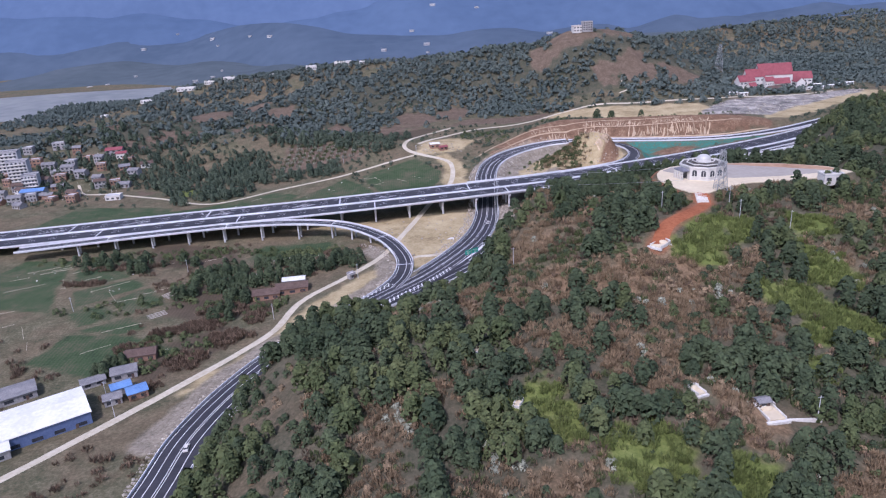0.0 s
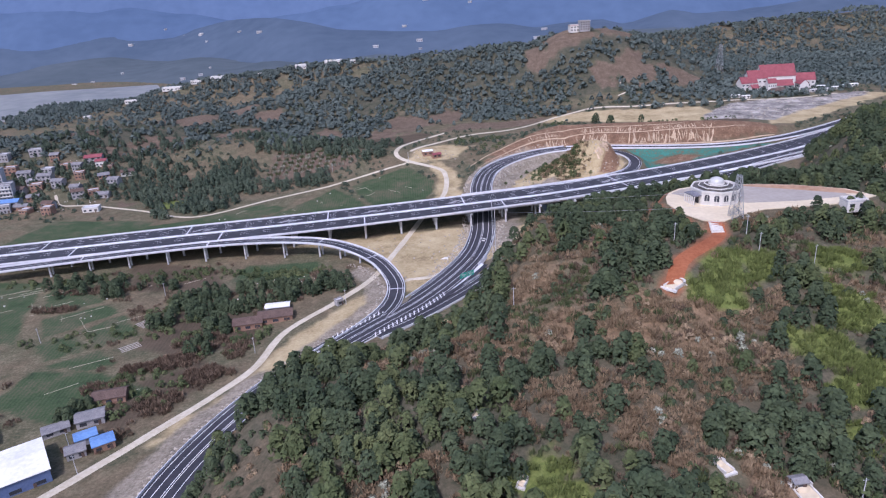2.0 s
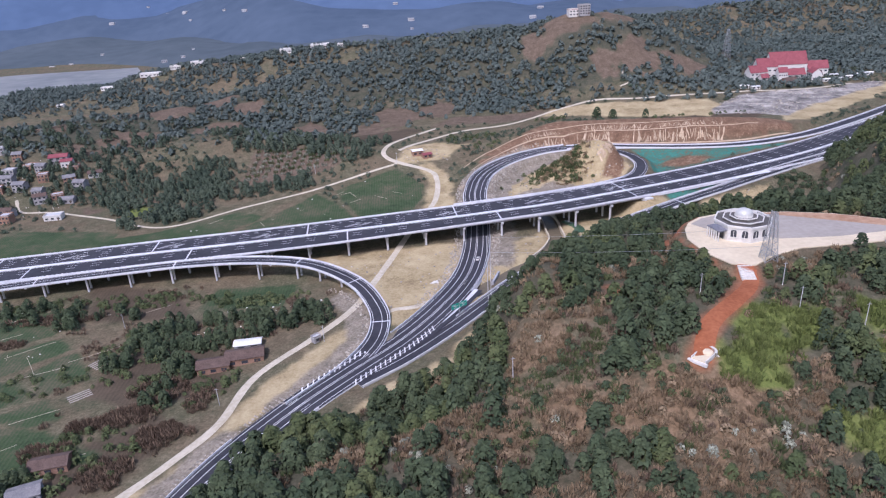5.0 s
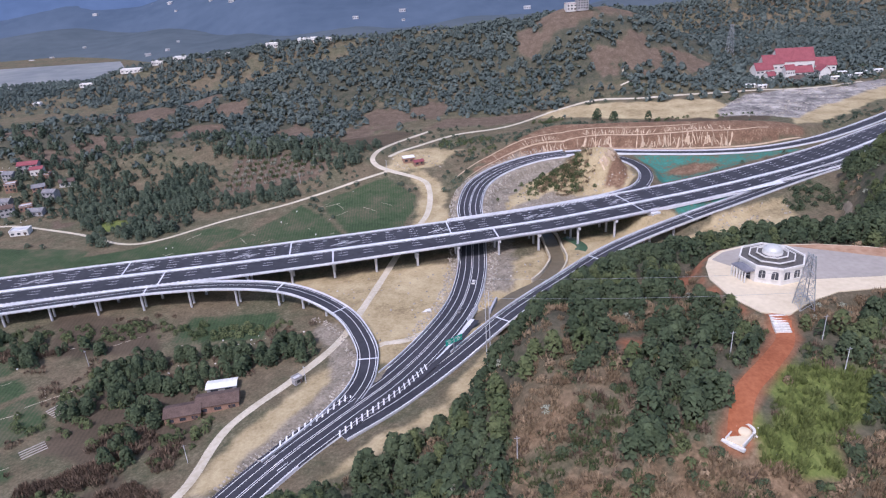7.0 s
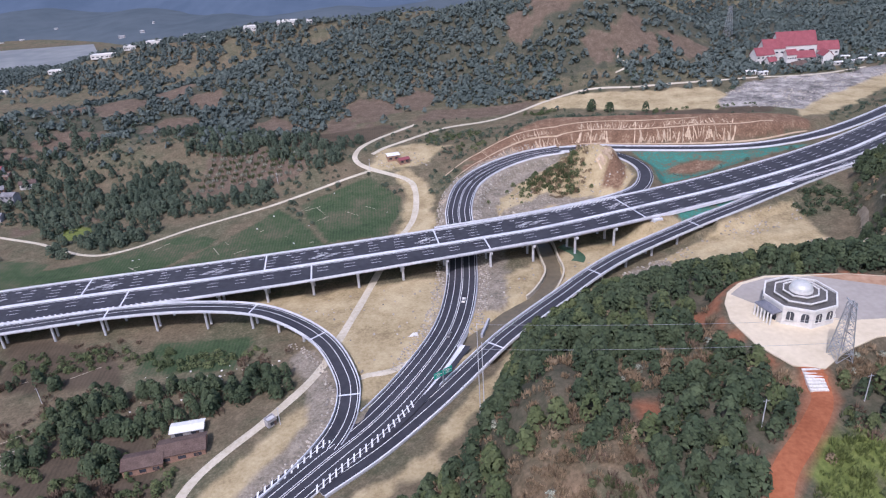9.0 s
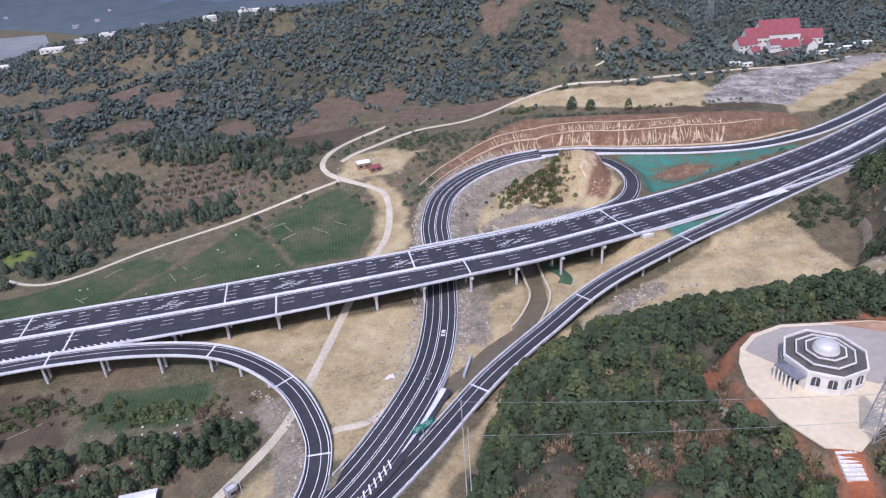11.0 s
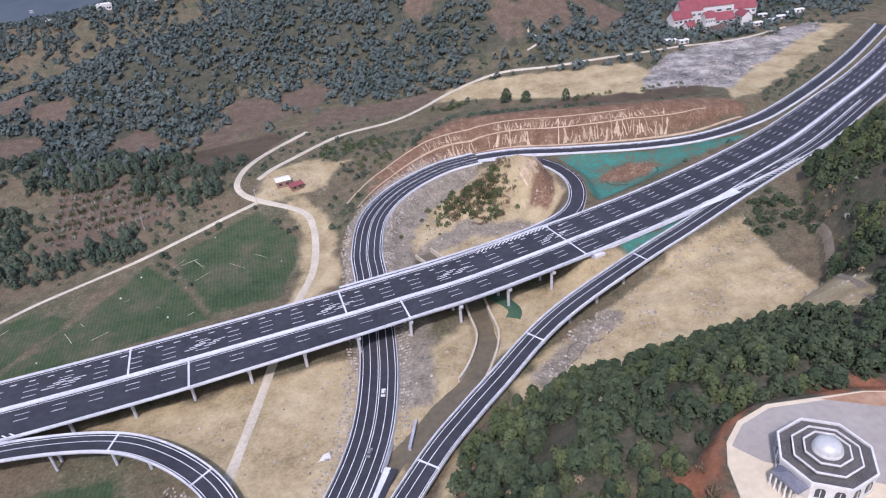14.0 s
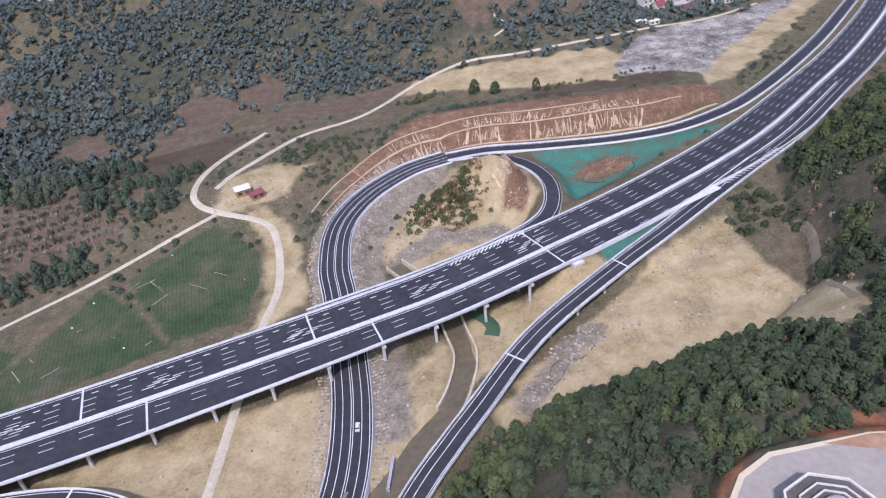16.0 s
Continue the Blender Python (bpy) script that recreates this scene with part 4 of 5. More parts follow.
ROADS = [(MAIN, 23), (SLIP, 12), (RAMP_FAR, 9), (LOOP, 8), (RAMP_EAST, 9), (LOOP_WEST, 9), (TRACK, 5), (TRACK_UPPER, 4.5), (TRACK_WEST, 4), (RED_PATH, 5.5), (STREAM, 7)]


# open ground round the tombs: x, y, radius
CLEARINGS = [(62, 170, 4.5), (81, 160, 7.5), (88, 158, 6), (-2, 196, 3.5), (8, 170, 3.0), (75, 246, 5)]


def clear_of_roads(x, y, extra=0.0):
    ok = np.ones(len(x), bool)
    for cx, cy, r in CLEARINGS:
        ok &= np.hypot(x - cx, y - cy) > r
    for pts, half in ROADS:
        ok &= line_distance([p[:2] for p in pts], x, y)[0] > half + extra
    return ok & (signed(PLAZA, x, y) < -2.5)


BARE = np.maximum.reduce([M_TAN, M_FIELD, M_GRAVEL, M_NET, M_CUT, M_RED, M_BROWN, M_ROCKY, M_RUSSET])


def scatter(n, x0, x1, y0, y1, keep):
    x, y = RNG.uniform(x0, x1, n), RNG.uniform(y0, y1, n)
    k = clear_of_roads(x, y) & (lookup(BARE, x, y) < 0.35)
    x, y = x[k], y[k]
    k = keep(x, y) > RNG.random(len(x))
    x, y = x[k], y[k]
    return x, y, height(x, y)


def hill_wood(x, y):
    a = signed(FOOT, x, y)
    f = fractal(x, y, 34, 11)
    north = np.maximum(smooth((y - 338) / 20), smooth((y - 318) / 12) * smooth((104 - x) / 10)) * smooth((245 - x) / 25)
    west = smooth((80 - x) / 25) * smooth((y - 262) / 25) * 0.9
    flank = smooth((25 - x) / 30) * 0.8
    open_patch = np.maximum(lookup(M_DRY, x, y) * 0.9, lookup(M_LUSH, x, y) * 0.95)
    dense_wood = np.clip(smooth((f - 0.41) / 0.07) * 0.95 + north + west + flank, 0, 1) * (1 - open_patch * (1 - np.clip(north + 0.8 * west, 0, 1)))
    return np.where(a > 1, dense_wood * (1 - 0.95 * lookup(M_LUSH, x, y)), 0)


x, y, z = scatter(15500, -110, 520, 50, 620, hill_wood)
size = RNG.uniform(0.65, 1.35, len(x)) * (0.8 + 0.5 * fractal(x, y, 18, 91)) * np.where(x < 60, 1.1, 1.0)
near = np.flatnonzero((x > 30) & (x < 190) & (y > 225) & (y < 400))[:280]
rest = np.setdiff1d(np.arange(len(x)), near)
TREE_MESH = []
for v, f in TREES:
    t = [bpy.data.meshes.new("trunk"), bpy.data.meshes.new("crown")]
    pv, pf = prism(0, 0, -0.6, 0.2, 0.06, 5.6, 6)
    t[0].from_pydata(pv.tolist(), [], pf)
    t[0].materials.append(BARK)
    t[1].from_pydata(v.tolist(), [], f.tolist())
    t[1].materials.append(LEAF)
    TREE_MESH.append(t)
for i in near:
    t = TREE_MESH[int(RNG.integers(0, len(TREE_MESH)))]
    ob = tagged(empty("tree", (float(x[i]), float(y[i]), float(z[i])), float(RNG.uniform(0, 360))), "dark green young pine on the hill", "tree", "pines on the hill")
    ob.scale = (float(size[i]),) * 3
    for me in t:
        c = new(me.name, me)
        c.parent = ob
warm = fractal(x, y, 20, 93) + RNG.normal(0, 0.07, len(x)) > 0.57
joined("woodland", np.c_[x, y, z, size][rest[~warm[rest]]], TREES, LEAF, "dense dark green young pines on the hill", "trees", RNG)
joined("woodland", np.c_[x, y, z, size][rest[warm[rest]]], TREES, LEAF_WARM, "olive green trees among the pines", "trees", RNG)
x, y, z = scatter(28000, -110, 520, 50, 620, lambda x, y: np.where(signed(FOOT, x, y) > 2, 0.6, 0) * (0.3 + 0.7 * (1 - hill_wood(x, y))) * (0.35 + 0.9 * smooth((fractal(x, y, 12, 97) - 0.4) / 0.2)) * (1 - 0.85 * lookup(M_LUSH, x, y)))
mix3 = fractal(x, y, 16, 21) + RNG.normal(0, 0.08, len(x))
s = RNG.uniform(0.5, 1.2, len(x))
for lo, hi, mat, lab in ((0, 0.44, LEAF, "dark green scrub bushes"), (0.44, 0.54, LEAF_WARM, "olive green scrub bushes"), (0.54, 0.72, LEAF_DRY, "dry brown scrub and bracken"), (0.72, 2, LEAF_PALE, "pale feathery reeds")):
    k = (mix3 >= lo) & (mix3 < hi)
    joined("scrub", np.c_[x, y, z, s][k], BUSHES, mat, lab, "bushes", RNG)


def far_wood(x, y):
    d, zr = line_distance(RIDGE, x, y)
    f = fractal(x, y, 70, 15)
    d = np.minimum(d, line_distance(RIDGE_BACK, x, y)[0] + 60)
    return smooth((215 - d) / 50) * (0.25 + 0.75 * smooth((f - 0.37) / 0.10)) * smooth((y - 700) / 60) * (1 - 0.8 * lookup(M_RUSSET, x, y))


x, y, z = scatter(30000, -680, 900, 690, 1330, far_wood)
joined("far_woodland", np.c_[x, y, z, RNG.uniform(0.7, 1.5, len(x))], FARS, LEAF_FAR, "woods over the far hill, haze put into their green", "trees", RNG)
x, y, z = scatter(20000, -420, 520, 440, 860, lambda x, y: np.where((signed(FOOT, x, y) < -3), 0.5 * smooth((fractal(x, y, 40, 19) - 0.46) / 0.1), 0) * smooth((y - 540) / 60))
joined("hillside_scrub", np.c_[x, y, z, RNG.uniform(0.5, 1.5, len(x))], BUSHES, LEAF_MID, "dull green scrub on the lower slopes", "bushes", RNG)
x, y, z = scatter(16000, -60, 230, 110, 345, lambda x, y: np.where(signed(FOOT, x, y) > 4, 0.9, 0) * (1 - 0.85 * hill_wood(x, y)))
_lush, _dry = lookup(M_LUSH, x, y), lookup(M_DRY, x, y)
_kind = np.where(_lush > 0.4, 0, np.where(_dry + RNG.normal(0, 0.3, len(x)) > 0.5, 1, np.where(RNG.random(len(x)) < 0.55, 2, 3)))
for k, mat, lab in ((0, LEAF_LUSH, "fresh yellow-green bracken and grass"), (1, LEAF_DRY, "dry brown grass tufts"), (2, LEAF_WARM, "olive green grass tufts"), (3, LEAF_BROWN, "dead brown bracken")):
    joined("undergrowth", np.c_[x, y, z, RNG.uniform(0.7, 1.7, len(x))][_kind == k], TUFTS, mat, lab, "undergrowth", RNG)
x, y, z = scatter(9000, -90, 250, 380, 640, lambda x, y: lookup(M_TAN, x, y) * 0.8 * smooth((fractal(x, y, 16, 35) - 0.50) / 0.1) * np.where(signed(TAN_WEDGE, x, y) > 0, 0.3, 1.0))
joined("undergrowth", np.c_[x, y, z, RNG.uniform(0.3, 0.9, len(x))], TUFTS, LEAF_DRY, "dry weeds on the bare tan earth", "undergrowth", RNG)
x, y, z = scatter(3500, -90, 250, 380, 640, lambda x, y: lookup(M_TAN, x, y) * 0.9 * smooth((fractal(x, y, 20, 36) - 0.5) / 0.1))
joined("undergrowth", np.c_[x, y, z, RNG.uniform(0.3, 0.9, len(x))], TUFTS, LEAF_WARM, "olive weeds on the bare tan earth", "undergrowth", RNG)
x, y, z = scatter(5000, -330, -40, 190, 470, lambda x, y: np.where(signed(FOOT, x, y) < -25, 0.8 * smooth((fractal(x, y, 30, 23) - 0.5) / 0.1), 0))
joined("valley_scrub", np.c_[x, y, z, RNG.uniform(0.8, 1.8, len(x))], TUFTS, LEAF_BROWN, "dead brown hedges between the plots", "bushes", RNG)


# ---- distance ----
# Air haze painted in: the bluish tones also glow by themselves.
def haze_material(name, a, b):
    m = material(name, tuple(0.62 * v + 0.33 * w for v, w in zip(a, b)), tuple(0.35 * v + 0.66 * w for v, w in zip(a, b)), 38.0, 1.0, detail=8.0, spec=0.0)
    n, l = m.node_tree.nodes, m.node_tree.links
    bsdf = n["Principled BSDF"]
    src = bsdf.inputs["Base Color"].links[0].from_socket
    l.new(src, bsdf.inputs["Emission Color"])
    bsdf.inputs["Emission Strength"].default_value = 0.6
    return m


FAR_SLOPES = []
# each farther range is bluer and paler, haze put into its colour
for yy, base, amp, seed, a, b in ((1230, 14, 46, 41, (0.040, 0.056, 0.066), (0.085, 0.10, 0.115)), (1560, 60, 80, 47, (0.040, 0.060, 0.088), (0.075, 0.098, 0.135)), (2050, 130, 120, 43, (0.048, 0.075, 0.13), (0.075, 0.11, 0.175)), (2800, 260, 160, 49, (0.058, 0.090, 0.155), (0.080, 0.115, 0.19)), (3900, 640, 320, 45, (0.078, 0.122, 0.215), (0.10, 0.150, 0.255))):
    xs = np.linspace(-4200, 4200, 240)
    rows = []
    for k, (dy, q) in enumerate(((0, -0.3), (90, 0.3), (200, 0.7), (330, 1.0), (520, 0.8))):
        hgt = (base + amp * (fractal(xs, xs * 0 + k * 60, 420, seed) * 1.8 - 0.6)) * q
        shift = 420 * smooth((-xs - 100) / 700) * (yy < 1700)
        rows.append(np.c_[xs, np.full(len(xs), yy + dy) + shift + 60 * (fractal(xs, xs * 0 + k, 300, seed + 2) - 0.5), hgt - 12])
    V = np.stack(rows, 0).reshape(-1, 3)
    n = len(xs)
    F = [[k * n + i, k * n + i + 1, (k + 1) * n + i + 1, (k + 1) * n + i] for k in range(4) for i in range(n - 1)]
    FAR_SLOPES.append(V.reshape(5, n, 3))
    tagged(link("backdrop", V, F, haze_material("hazy_mountain", a, b), shade=True), "distant mountain range with blue haze in its colour", "mountains", kind="structure")

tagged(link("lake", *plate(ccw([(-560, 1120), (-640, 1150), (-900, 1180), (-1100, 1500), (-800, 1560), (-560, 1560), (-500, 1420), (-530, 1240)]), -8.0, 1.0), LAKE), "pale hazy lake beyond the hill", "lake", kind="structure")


# ---- painted gores and hatching ----
def hatch(parent, points, lo, hi, o0, o1, step=3.0, lean=3.0, w=0.9, h=0.09, key=0):
    """Slanted white stripes between two offsets of a road line."""
    P, T, N, S = along(points, lo, hi, 1.0, key)
    out = []
    for s in np.arange(0, S[-1] - lean - w, step):
        V = []
        for u, o in ((s, o0), (s + w, o0), (s + lean + w, o1), (s + lean, o1)):
            q = [np.interp(u, S, P[:, k]) for k in range(3)]
            nn = [np.interp(u, S, N[:, k]) for k in range(2)]
            V.append((q[0] + nn[0] * o, q[1] + nn[1] * o, q[2] + h))
        out.append((np.array(V), [[0, 1, 2, 3]]))
    link("hatching", *merge(*out), LINE, parent, "white painted hatching")


hatch(viaduct, MAIN, -260, -120, -16.5, -19.3)
hatch(expressway, MAIN, 248, 300, -15.0, -18.5, 3.4)
hatch(slip, SLIP, -48, -8, -9.6, -6.2, 3.2)
hatch(slip, SLIP, -60, -22, 6.0, 9.4, 3.2)
hatch(viaduct, MAIN, 96, 146, 18.2, 20.6, 2.6)
_P, _T, _N, _S = along(SLIP, -44, 14, 2.0)
link("gore", *sweep(_P, _N, [(np.linspace(-8.6, -9.0, len(_P)), -0.05), (np.linspace(-9.4, -14.0, len(_P)), -0.05)]), ASPHALT, slip, "dark asphalt between the roads")
_P, _T, _N, _S = along(SLIP, -6, 14, 2.0)
link("gore", *sweep(_P, _N, [(np.linspace(-8.9, -9.0, len(_P)), 0.1), (np.linspace(-9.4, -11.5, len(_P)), 0.1)]), PARAPET, slip, "white concrete wedge between the roads")
_P, _T, _N, _S = along(MAIN, 200, 246, 2.0)
link("gore", *sweep(_P, _N, [(-14.8, 0.02), (-14.8 - np.linspace(0.5, 4.2, len(_P)), 0.02)]), PARAPET, expressway, "white concrete wedge between the roads")
_P, _T, _N, _S = along(SLIP, -36, -16, 2.0)
link("gore", *sweep(_P, _N, [(9.0, 0.04), (9.0 + np.linspace(0.4, 4.0, len(_P)), 0.04)]), PARAPET, slip, "white concrete wedge between the roads")


# ---- signs, masts, poles ----
def sign_gantry(x, y, z, turn):
    ob = tagged(empty("road_sign", (x, y, z), turn), "green double direction sign on a steel mast", "road sign")
    part("mast", prism(0, 0, 0, 0.25, 0.2, 7.2, 10), STEEL, ob)
    part("arm", bar((-4.6, 0, 6.4), (4.6, 0, 6.4), 0.3), STEEL, ob)
    for s in (-2.6, 2.6):
        p = part("panel", box(s, -0.25, 4.6, 4.6, 0.12, 3.0), SIGN, ob, "green sign panel")
        part("lettering", merge(*[box(s + dx, -0.33, 4.6 + dz, w, 0.04, 0.28) for dx, dz, w in ((-0.7, 2.1, 2.4), (0.4, 1.4, 2.8), (-0.2, 0.6, 1.9))]), LINE, p, "white bars of lettering")
    return ob


sign_gantry(11.3, 389.5, -8.0, 32)


def lattice_mast(x, y, z, h, w, label):
    ob = tagged(empty("lattice_tower", (x, y, z)), label, "tower")
    lv = 7
    for a, b in ((-1, -1), (1, -1), (1, 1), (-1, 1)):
        part("leg", bar((a * w / 2, b * w / 2, -0.5), (a * w * 0.16, b * w * 0.16, h), 0.22), STEEL, ob)
    for k in range(lv):
        z0, z1 = h * k / lv, h * (k + 1) / lv
        r0, r1 = w / 2 * (1 - 0.68 * k / lv), w / 2 * (1 - 0.68 * (k + 1) / lv)
        ring = []
        for (a, b), (c, d) in zip(((-1, -1), (1, -1), (1, 1), (-1, 1)), ((1, -1), (1, 1), (-1, 1), (-1, -1))):
            ring += [bar((a * r0, b * r0, z0), (c * r1, d * r1, z1), 0.12), bar((c * r0, d * r0, z0), (a * r1, b * r1, z1), 0.12), bar((a * r1, b * r1, z1), (c * r1, d * r1, z1), 0.1)]
        part("bracing", merge(*ring), STEEL, ob)
    for k in (0.72, 0.86, 0.98):
        part("cross_arm", bar((-0.5, -3.2, h * k), (0.5, 3.2, h * k), 0.2), STEEL, ob)
    return ob


for _y in (329, 318):
    _g = ground(20, _y)
    _p = tagged(empty("utility_pole", (20, _y, _g)), "slim tall concrete utility pole among trees", "pole", "utility poles")
    part("post", prism(0, 0, -0.5, 0.18, 0.12, 61 - _g, 8), CONCRETE, _p)
lattice_mast(123, 301.5, ground(123, 301.5), 19, 5.0, "grey lattice power pylon beside the terrace steps")
for y0, y1, z0, z1 in ((303, 329, 66, 60), (300, 318, 60, 58)):
    q = [np.array((123 - 103 * u, y0 + (y1 - y0) * u, z0 + (z1 - z0) * u - 4 * u * (1 - u))) for u in np.linspace(0, 1, 12)]
    tagged(link("power_line", *merge(*[bar(a, b, 0.07) for a, b in zip(q[:-1], q[1:])]), STEEL), "thin sagging power line over the trees", "cable", kind="structure")


def pole(x, y, h=9.0):
    ob = tagged(empty("utility_pole", (x, y, ground(x, y))), "slim pale concrete utility pole", "pole", "utility poles")
    part("post", prism(0, 0, -0.5, 0.16, 0.11, h + 0.5, 8), CONCRETE, ob)
    part("cross_arm", bar((-0.8, 0, h - 0.6), (0.8, 0, h - 0.6), 0.12), STEEL, ob)


for p in ((19, 257), (92, 160), (120, 285), (136, 262), (118, 270), (87, 278), (-150, 246), (-160, 262), (-100, 330), (-58, 374), (-170, 410), (-220, 360), (-90, 640), (-20, 642)):
    pole(*p)


# ---- houses ----
def gable(w, d, z, rise, over=0.5):
    a, b = w / 2 + over, d / 2 + over
    V = [(-a, -b, z), (a, -b, z), (a, b, z), (-a, b, z), (-a, 0, z + rise), (a, 0, z + rise)]
    V += [(x, y, zz - 0.25) for x, y, zz in V]
    return np.array(V, float), [[0, 1, 5, 4], [2, 3, 4, 5], [6, 10, 11, 7], [8, 11, 10, 9], [0, 4, 10, 6], [3, 9, 10, 4], [1, 7, 11, 5], [2, 5, 11, 8], [0, 6, 7, 1], [2, 8, 9, 3]]


def house(name, x, y, w, d, h, turn, wall, roof, rise, label, cat="house", rows=1, cols=3, z=None, group=""):
    """A house with walls, roof, door and windows; rise 0 gives a flat roof with a rim."""
    ob = tagged(empty(name, (x, y, ground(x, y) if z is None else z), turn), label, cat, group)
    part("wall", box(0, 0, -1.5, w, d, h + 1.5), wall, ob)
    if rise:
        for s in (-1, 1):
            part("gable", (np.array([(s * w / 2, -d / 2, h), (s * w / 2, d / 2, h), (s * w / 2, 0, h + rise * 0.93), (s * (w / 2 - 0.2), -d / 2, h), (s * (w / 2 - 0.2), d / 2, h), (s * (w / 2 - 0.2), 0, h + rise * 0.93)]), [[0, 1, 2], [3, 5, 4], [0, 2, 5, 3], [1, 4, 5, 2]]), wall, ob)
        part("roof", gable(w, d, h, rise), roof, ob)
    else:
        part("roof", box(0, 0, h, w + 0.3, d + 0.3, 0.35), roof, ob)
        part("rim", merge(box(0, d / 2, h + 0.35, w + 0.3, 0.3, 0.7), box(0, -d / 2, h + 0.35, w + 0.3, 0.3, 0.7), box(w / 2, 0, h + 0.35, 0.3, d - 0.3, 0.7), box(-w / 2, 0, h + 0.35, 0.3, d - 0.3, 0.7)), wall, ob)
    for f in range(rows):
        for c in range(cols):
            cx = (c - (cols - 1) / 2) * w / cols
            for side in (-1, 1):
                part("window", box(cx, side * d / 2, f * h / rows + 0.9, w / cols * 0.5, 0.12, min(1.5, h / rows * 0.5)), GLASS, ob)
    part("door", box(0.32 * w, -d / 2, 0, 1.1, 0.16, 2.1), BROWNROOF, ob)
    return ob


GREYWALL = material("grey_render", (0.24, 0.235, 0.24), (0.40, 0.385, 0.38), 0.8, 0.9)
APARTMENT = material("weathered_render", (0.36, 0.36, 0.38), (0.50, 0.50, 0.51), 1.0, 0.85)
BRICKWALL = material("earth_brick", (0.22, 0.13, 0.09), (0.34, 0.21, 0.15), 0.6, 0.9)
BLUEWALL = material("blue_wall", (0.09, 0.13, 0.26), (0.14, 0.19, 0.34), 0.8, 0.6)
rng = random.Random(5)
# village beyond the viaduct
VILLAGE = [(x, y) for x, y in ((-300, 640), (-318, 622), (-336, 614), (-352, 606), (-372, 612), (-345, 632), (-362, 640), (-330, 655), (-380, 655), (-348, 662), (-366, 676), (-398, 640), (-415, 655), (-392, 690), (-340, 690), (-310, 672), (-355, 700), (-375, 720), (-410, 700), (-430, 675), (-440, 640), (-300, 612), (-322, 640), (-405, 622), (-425, 610), (-455, 625), (-372, 636), (-388, 628), (-330, 600), (-400, 735), (-430, 730), (-372, 590))]
VILLAGE += [(rng.uniform(-400, -292), rng.uniform(600, 700)) for _ in range(40)]
for i, (x, y) in enumerate(VILLAGE):
    if any(math.hypot(x - p, y - q) < 11 for p, q in VILLAGE[:i]) or line_distance(TRACK_WEST, np.array([x]), np.array([y]))[0][0] < 9:
        continue
    w, d, h = rng.uniform(8, 13), rng.uniform(7, 9), rng.choice((3.4, 5.8, 6.4))
    pale = rng.random() < 0.14
    flat = rng.random() < 0.4
    wall = WALL if pale else rng.choice((GREYWALL, GREYWALL, GREYWALL, BRICKWALL))
    roof = CONCRETE if flat else rng.choice((GREYROOF, GREYROOF, BROWNROOF))
    house("house", x, y, w, d, h, rng.uniform(-25, 25), wall, roof, 0 if flat else 2.0, ("pale" if pale else "dull grey-brown") + (" flat-roofed" if flat else " tile-roofed") + " village house beyond the viaduct", rows=2 if h > 5 else 1, group="village houses")
for x, y, w, d, h, n in ((-405, 660, 18, 11, 22, 7), (-388, 645, 14, 10, 14, 4), (-430, 690, 20, 12, 20, 6)):
    ob = house("apartment_block", x, y, w, d, h, 12, APARTMENT, GREYROOF, 0, "pale apartment block with many balconies", "apartment block", rows=n, cols=5, group="apartment blocks")
    for f in range(1, n):
        part("balcony", box(0, -d / 2 - 0.6, f * h / n - 0.1, w * 0.8, 1.2, 0.9), WALL, ob)
house("house", -375, 622, 20, 14, 7, 10, GREYWALL, BLUE, 1.6, "grey house with a bright blue sheet roof", rows=2)
house("house", -331, 706, 16, 11, 6, 10, GREYWALL, REDROOF, 2.2, "house with a red tile roof on the slope", rows=2)
house("house", -322, 700, 10, 8, 5, 10, WALL, REDROOF, 1.8, "small white house with a red tile roof")
# valley sheds by the track
shed_w = house("warehouse", -178, 245, 32, 24, 6.0, 33, BLUEWALL, WHITEROOF, 1.6, "large warehouse with white sheet roof and blue walls", "warehouse", cols=4)
house("warehouse", -196, 224, 26, 20, 4.2, 33, GREYWALL, WHITEROOF, 1.4, "pale sheet-roofed store beside the warehouse", "warehouse", cols=3)
house("warehouse", -206, 268, 22, 12, 3.5, 33, GREYWALL, GREYROOF, 0.9, "low grey sheet-roofed shed at the field's edge", "warehouse", cols=3)
house("shed", -147, 263, 8, 7, 3.6, 30, BRICKWALL, BLUE, 1.0, "small shed with a bright blue sheet roof", "shed", cols=2)
house("shed", -156, 268, 8, 6, 3.4, 30, GREYWALL, BLUE, 0.9, "small shed with a faded blue sheet roof", "shed", cols=2)
house("shed", -156, 259, 7, 6, 3.2, 25, GREYWALL, GREYROOF, 1.4, "grey thatched shed beside the blue roofs", "shed", cols=2)
house("shed", -160, 282, 11, 8, 3.4, 20, GREYWALL, GREYROOF, 1.6, "grey-roofed farm shed among trees", "shed", cols=2)
house("shed", -158, 298, 14, 8, 3.4, 10, BRICKWALL, BROWNROOF, 1.8, "brown tile-roofed farm shed in the fields", "shed", cols=3)
house("shed", -172, 276, 10, 6, 2.6, 30, GREYWALL, GREYROOF, 0.8, "low ruined farm shed", "shed", cols=2)
house("shed", -110, 362, 15, 9, 3.6, 8, BRICKWALL, BROWNROOF, 2.0, "brown tile-roofed shed behind trees", "shed", cols=3)
house("shed", -96, 367, 18, 10, 3.6, 8, BRICKWALL, BROWNROOF, 2.0, "long brown tile-roofed farmhouse by the track", "shed", cols=3)
house("shed", -97, 379, 13, 6, 3.2, 5, GREYWALL, WHITEROOF, 0.8, "pale sheet-roofed lean-to behind the farmhouse", "shed", cols=2)
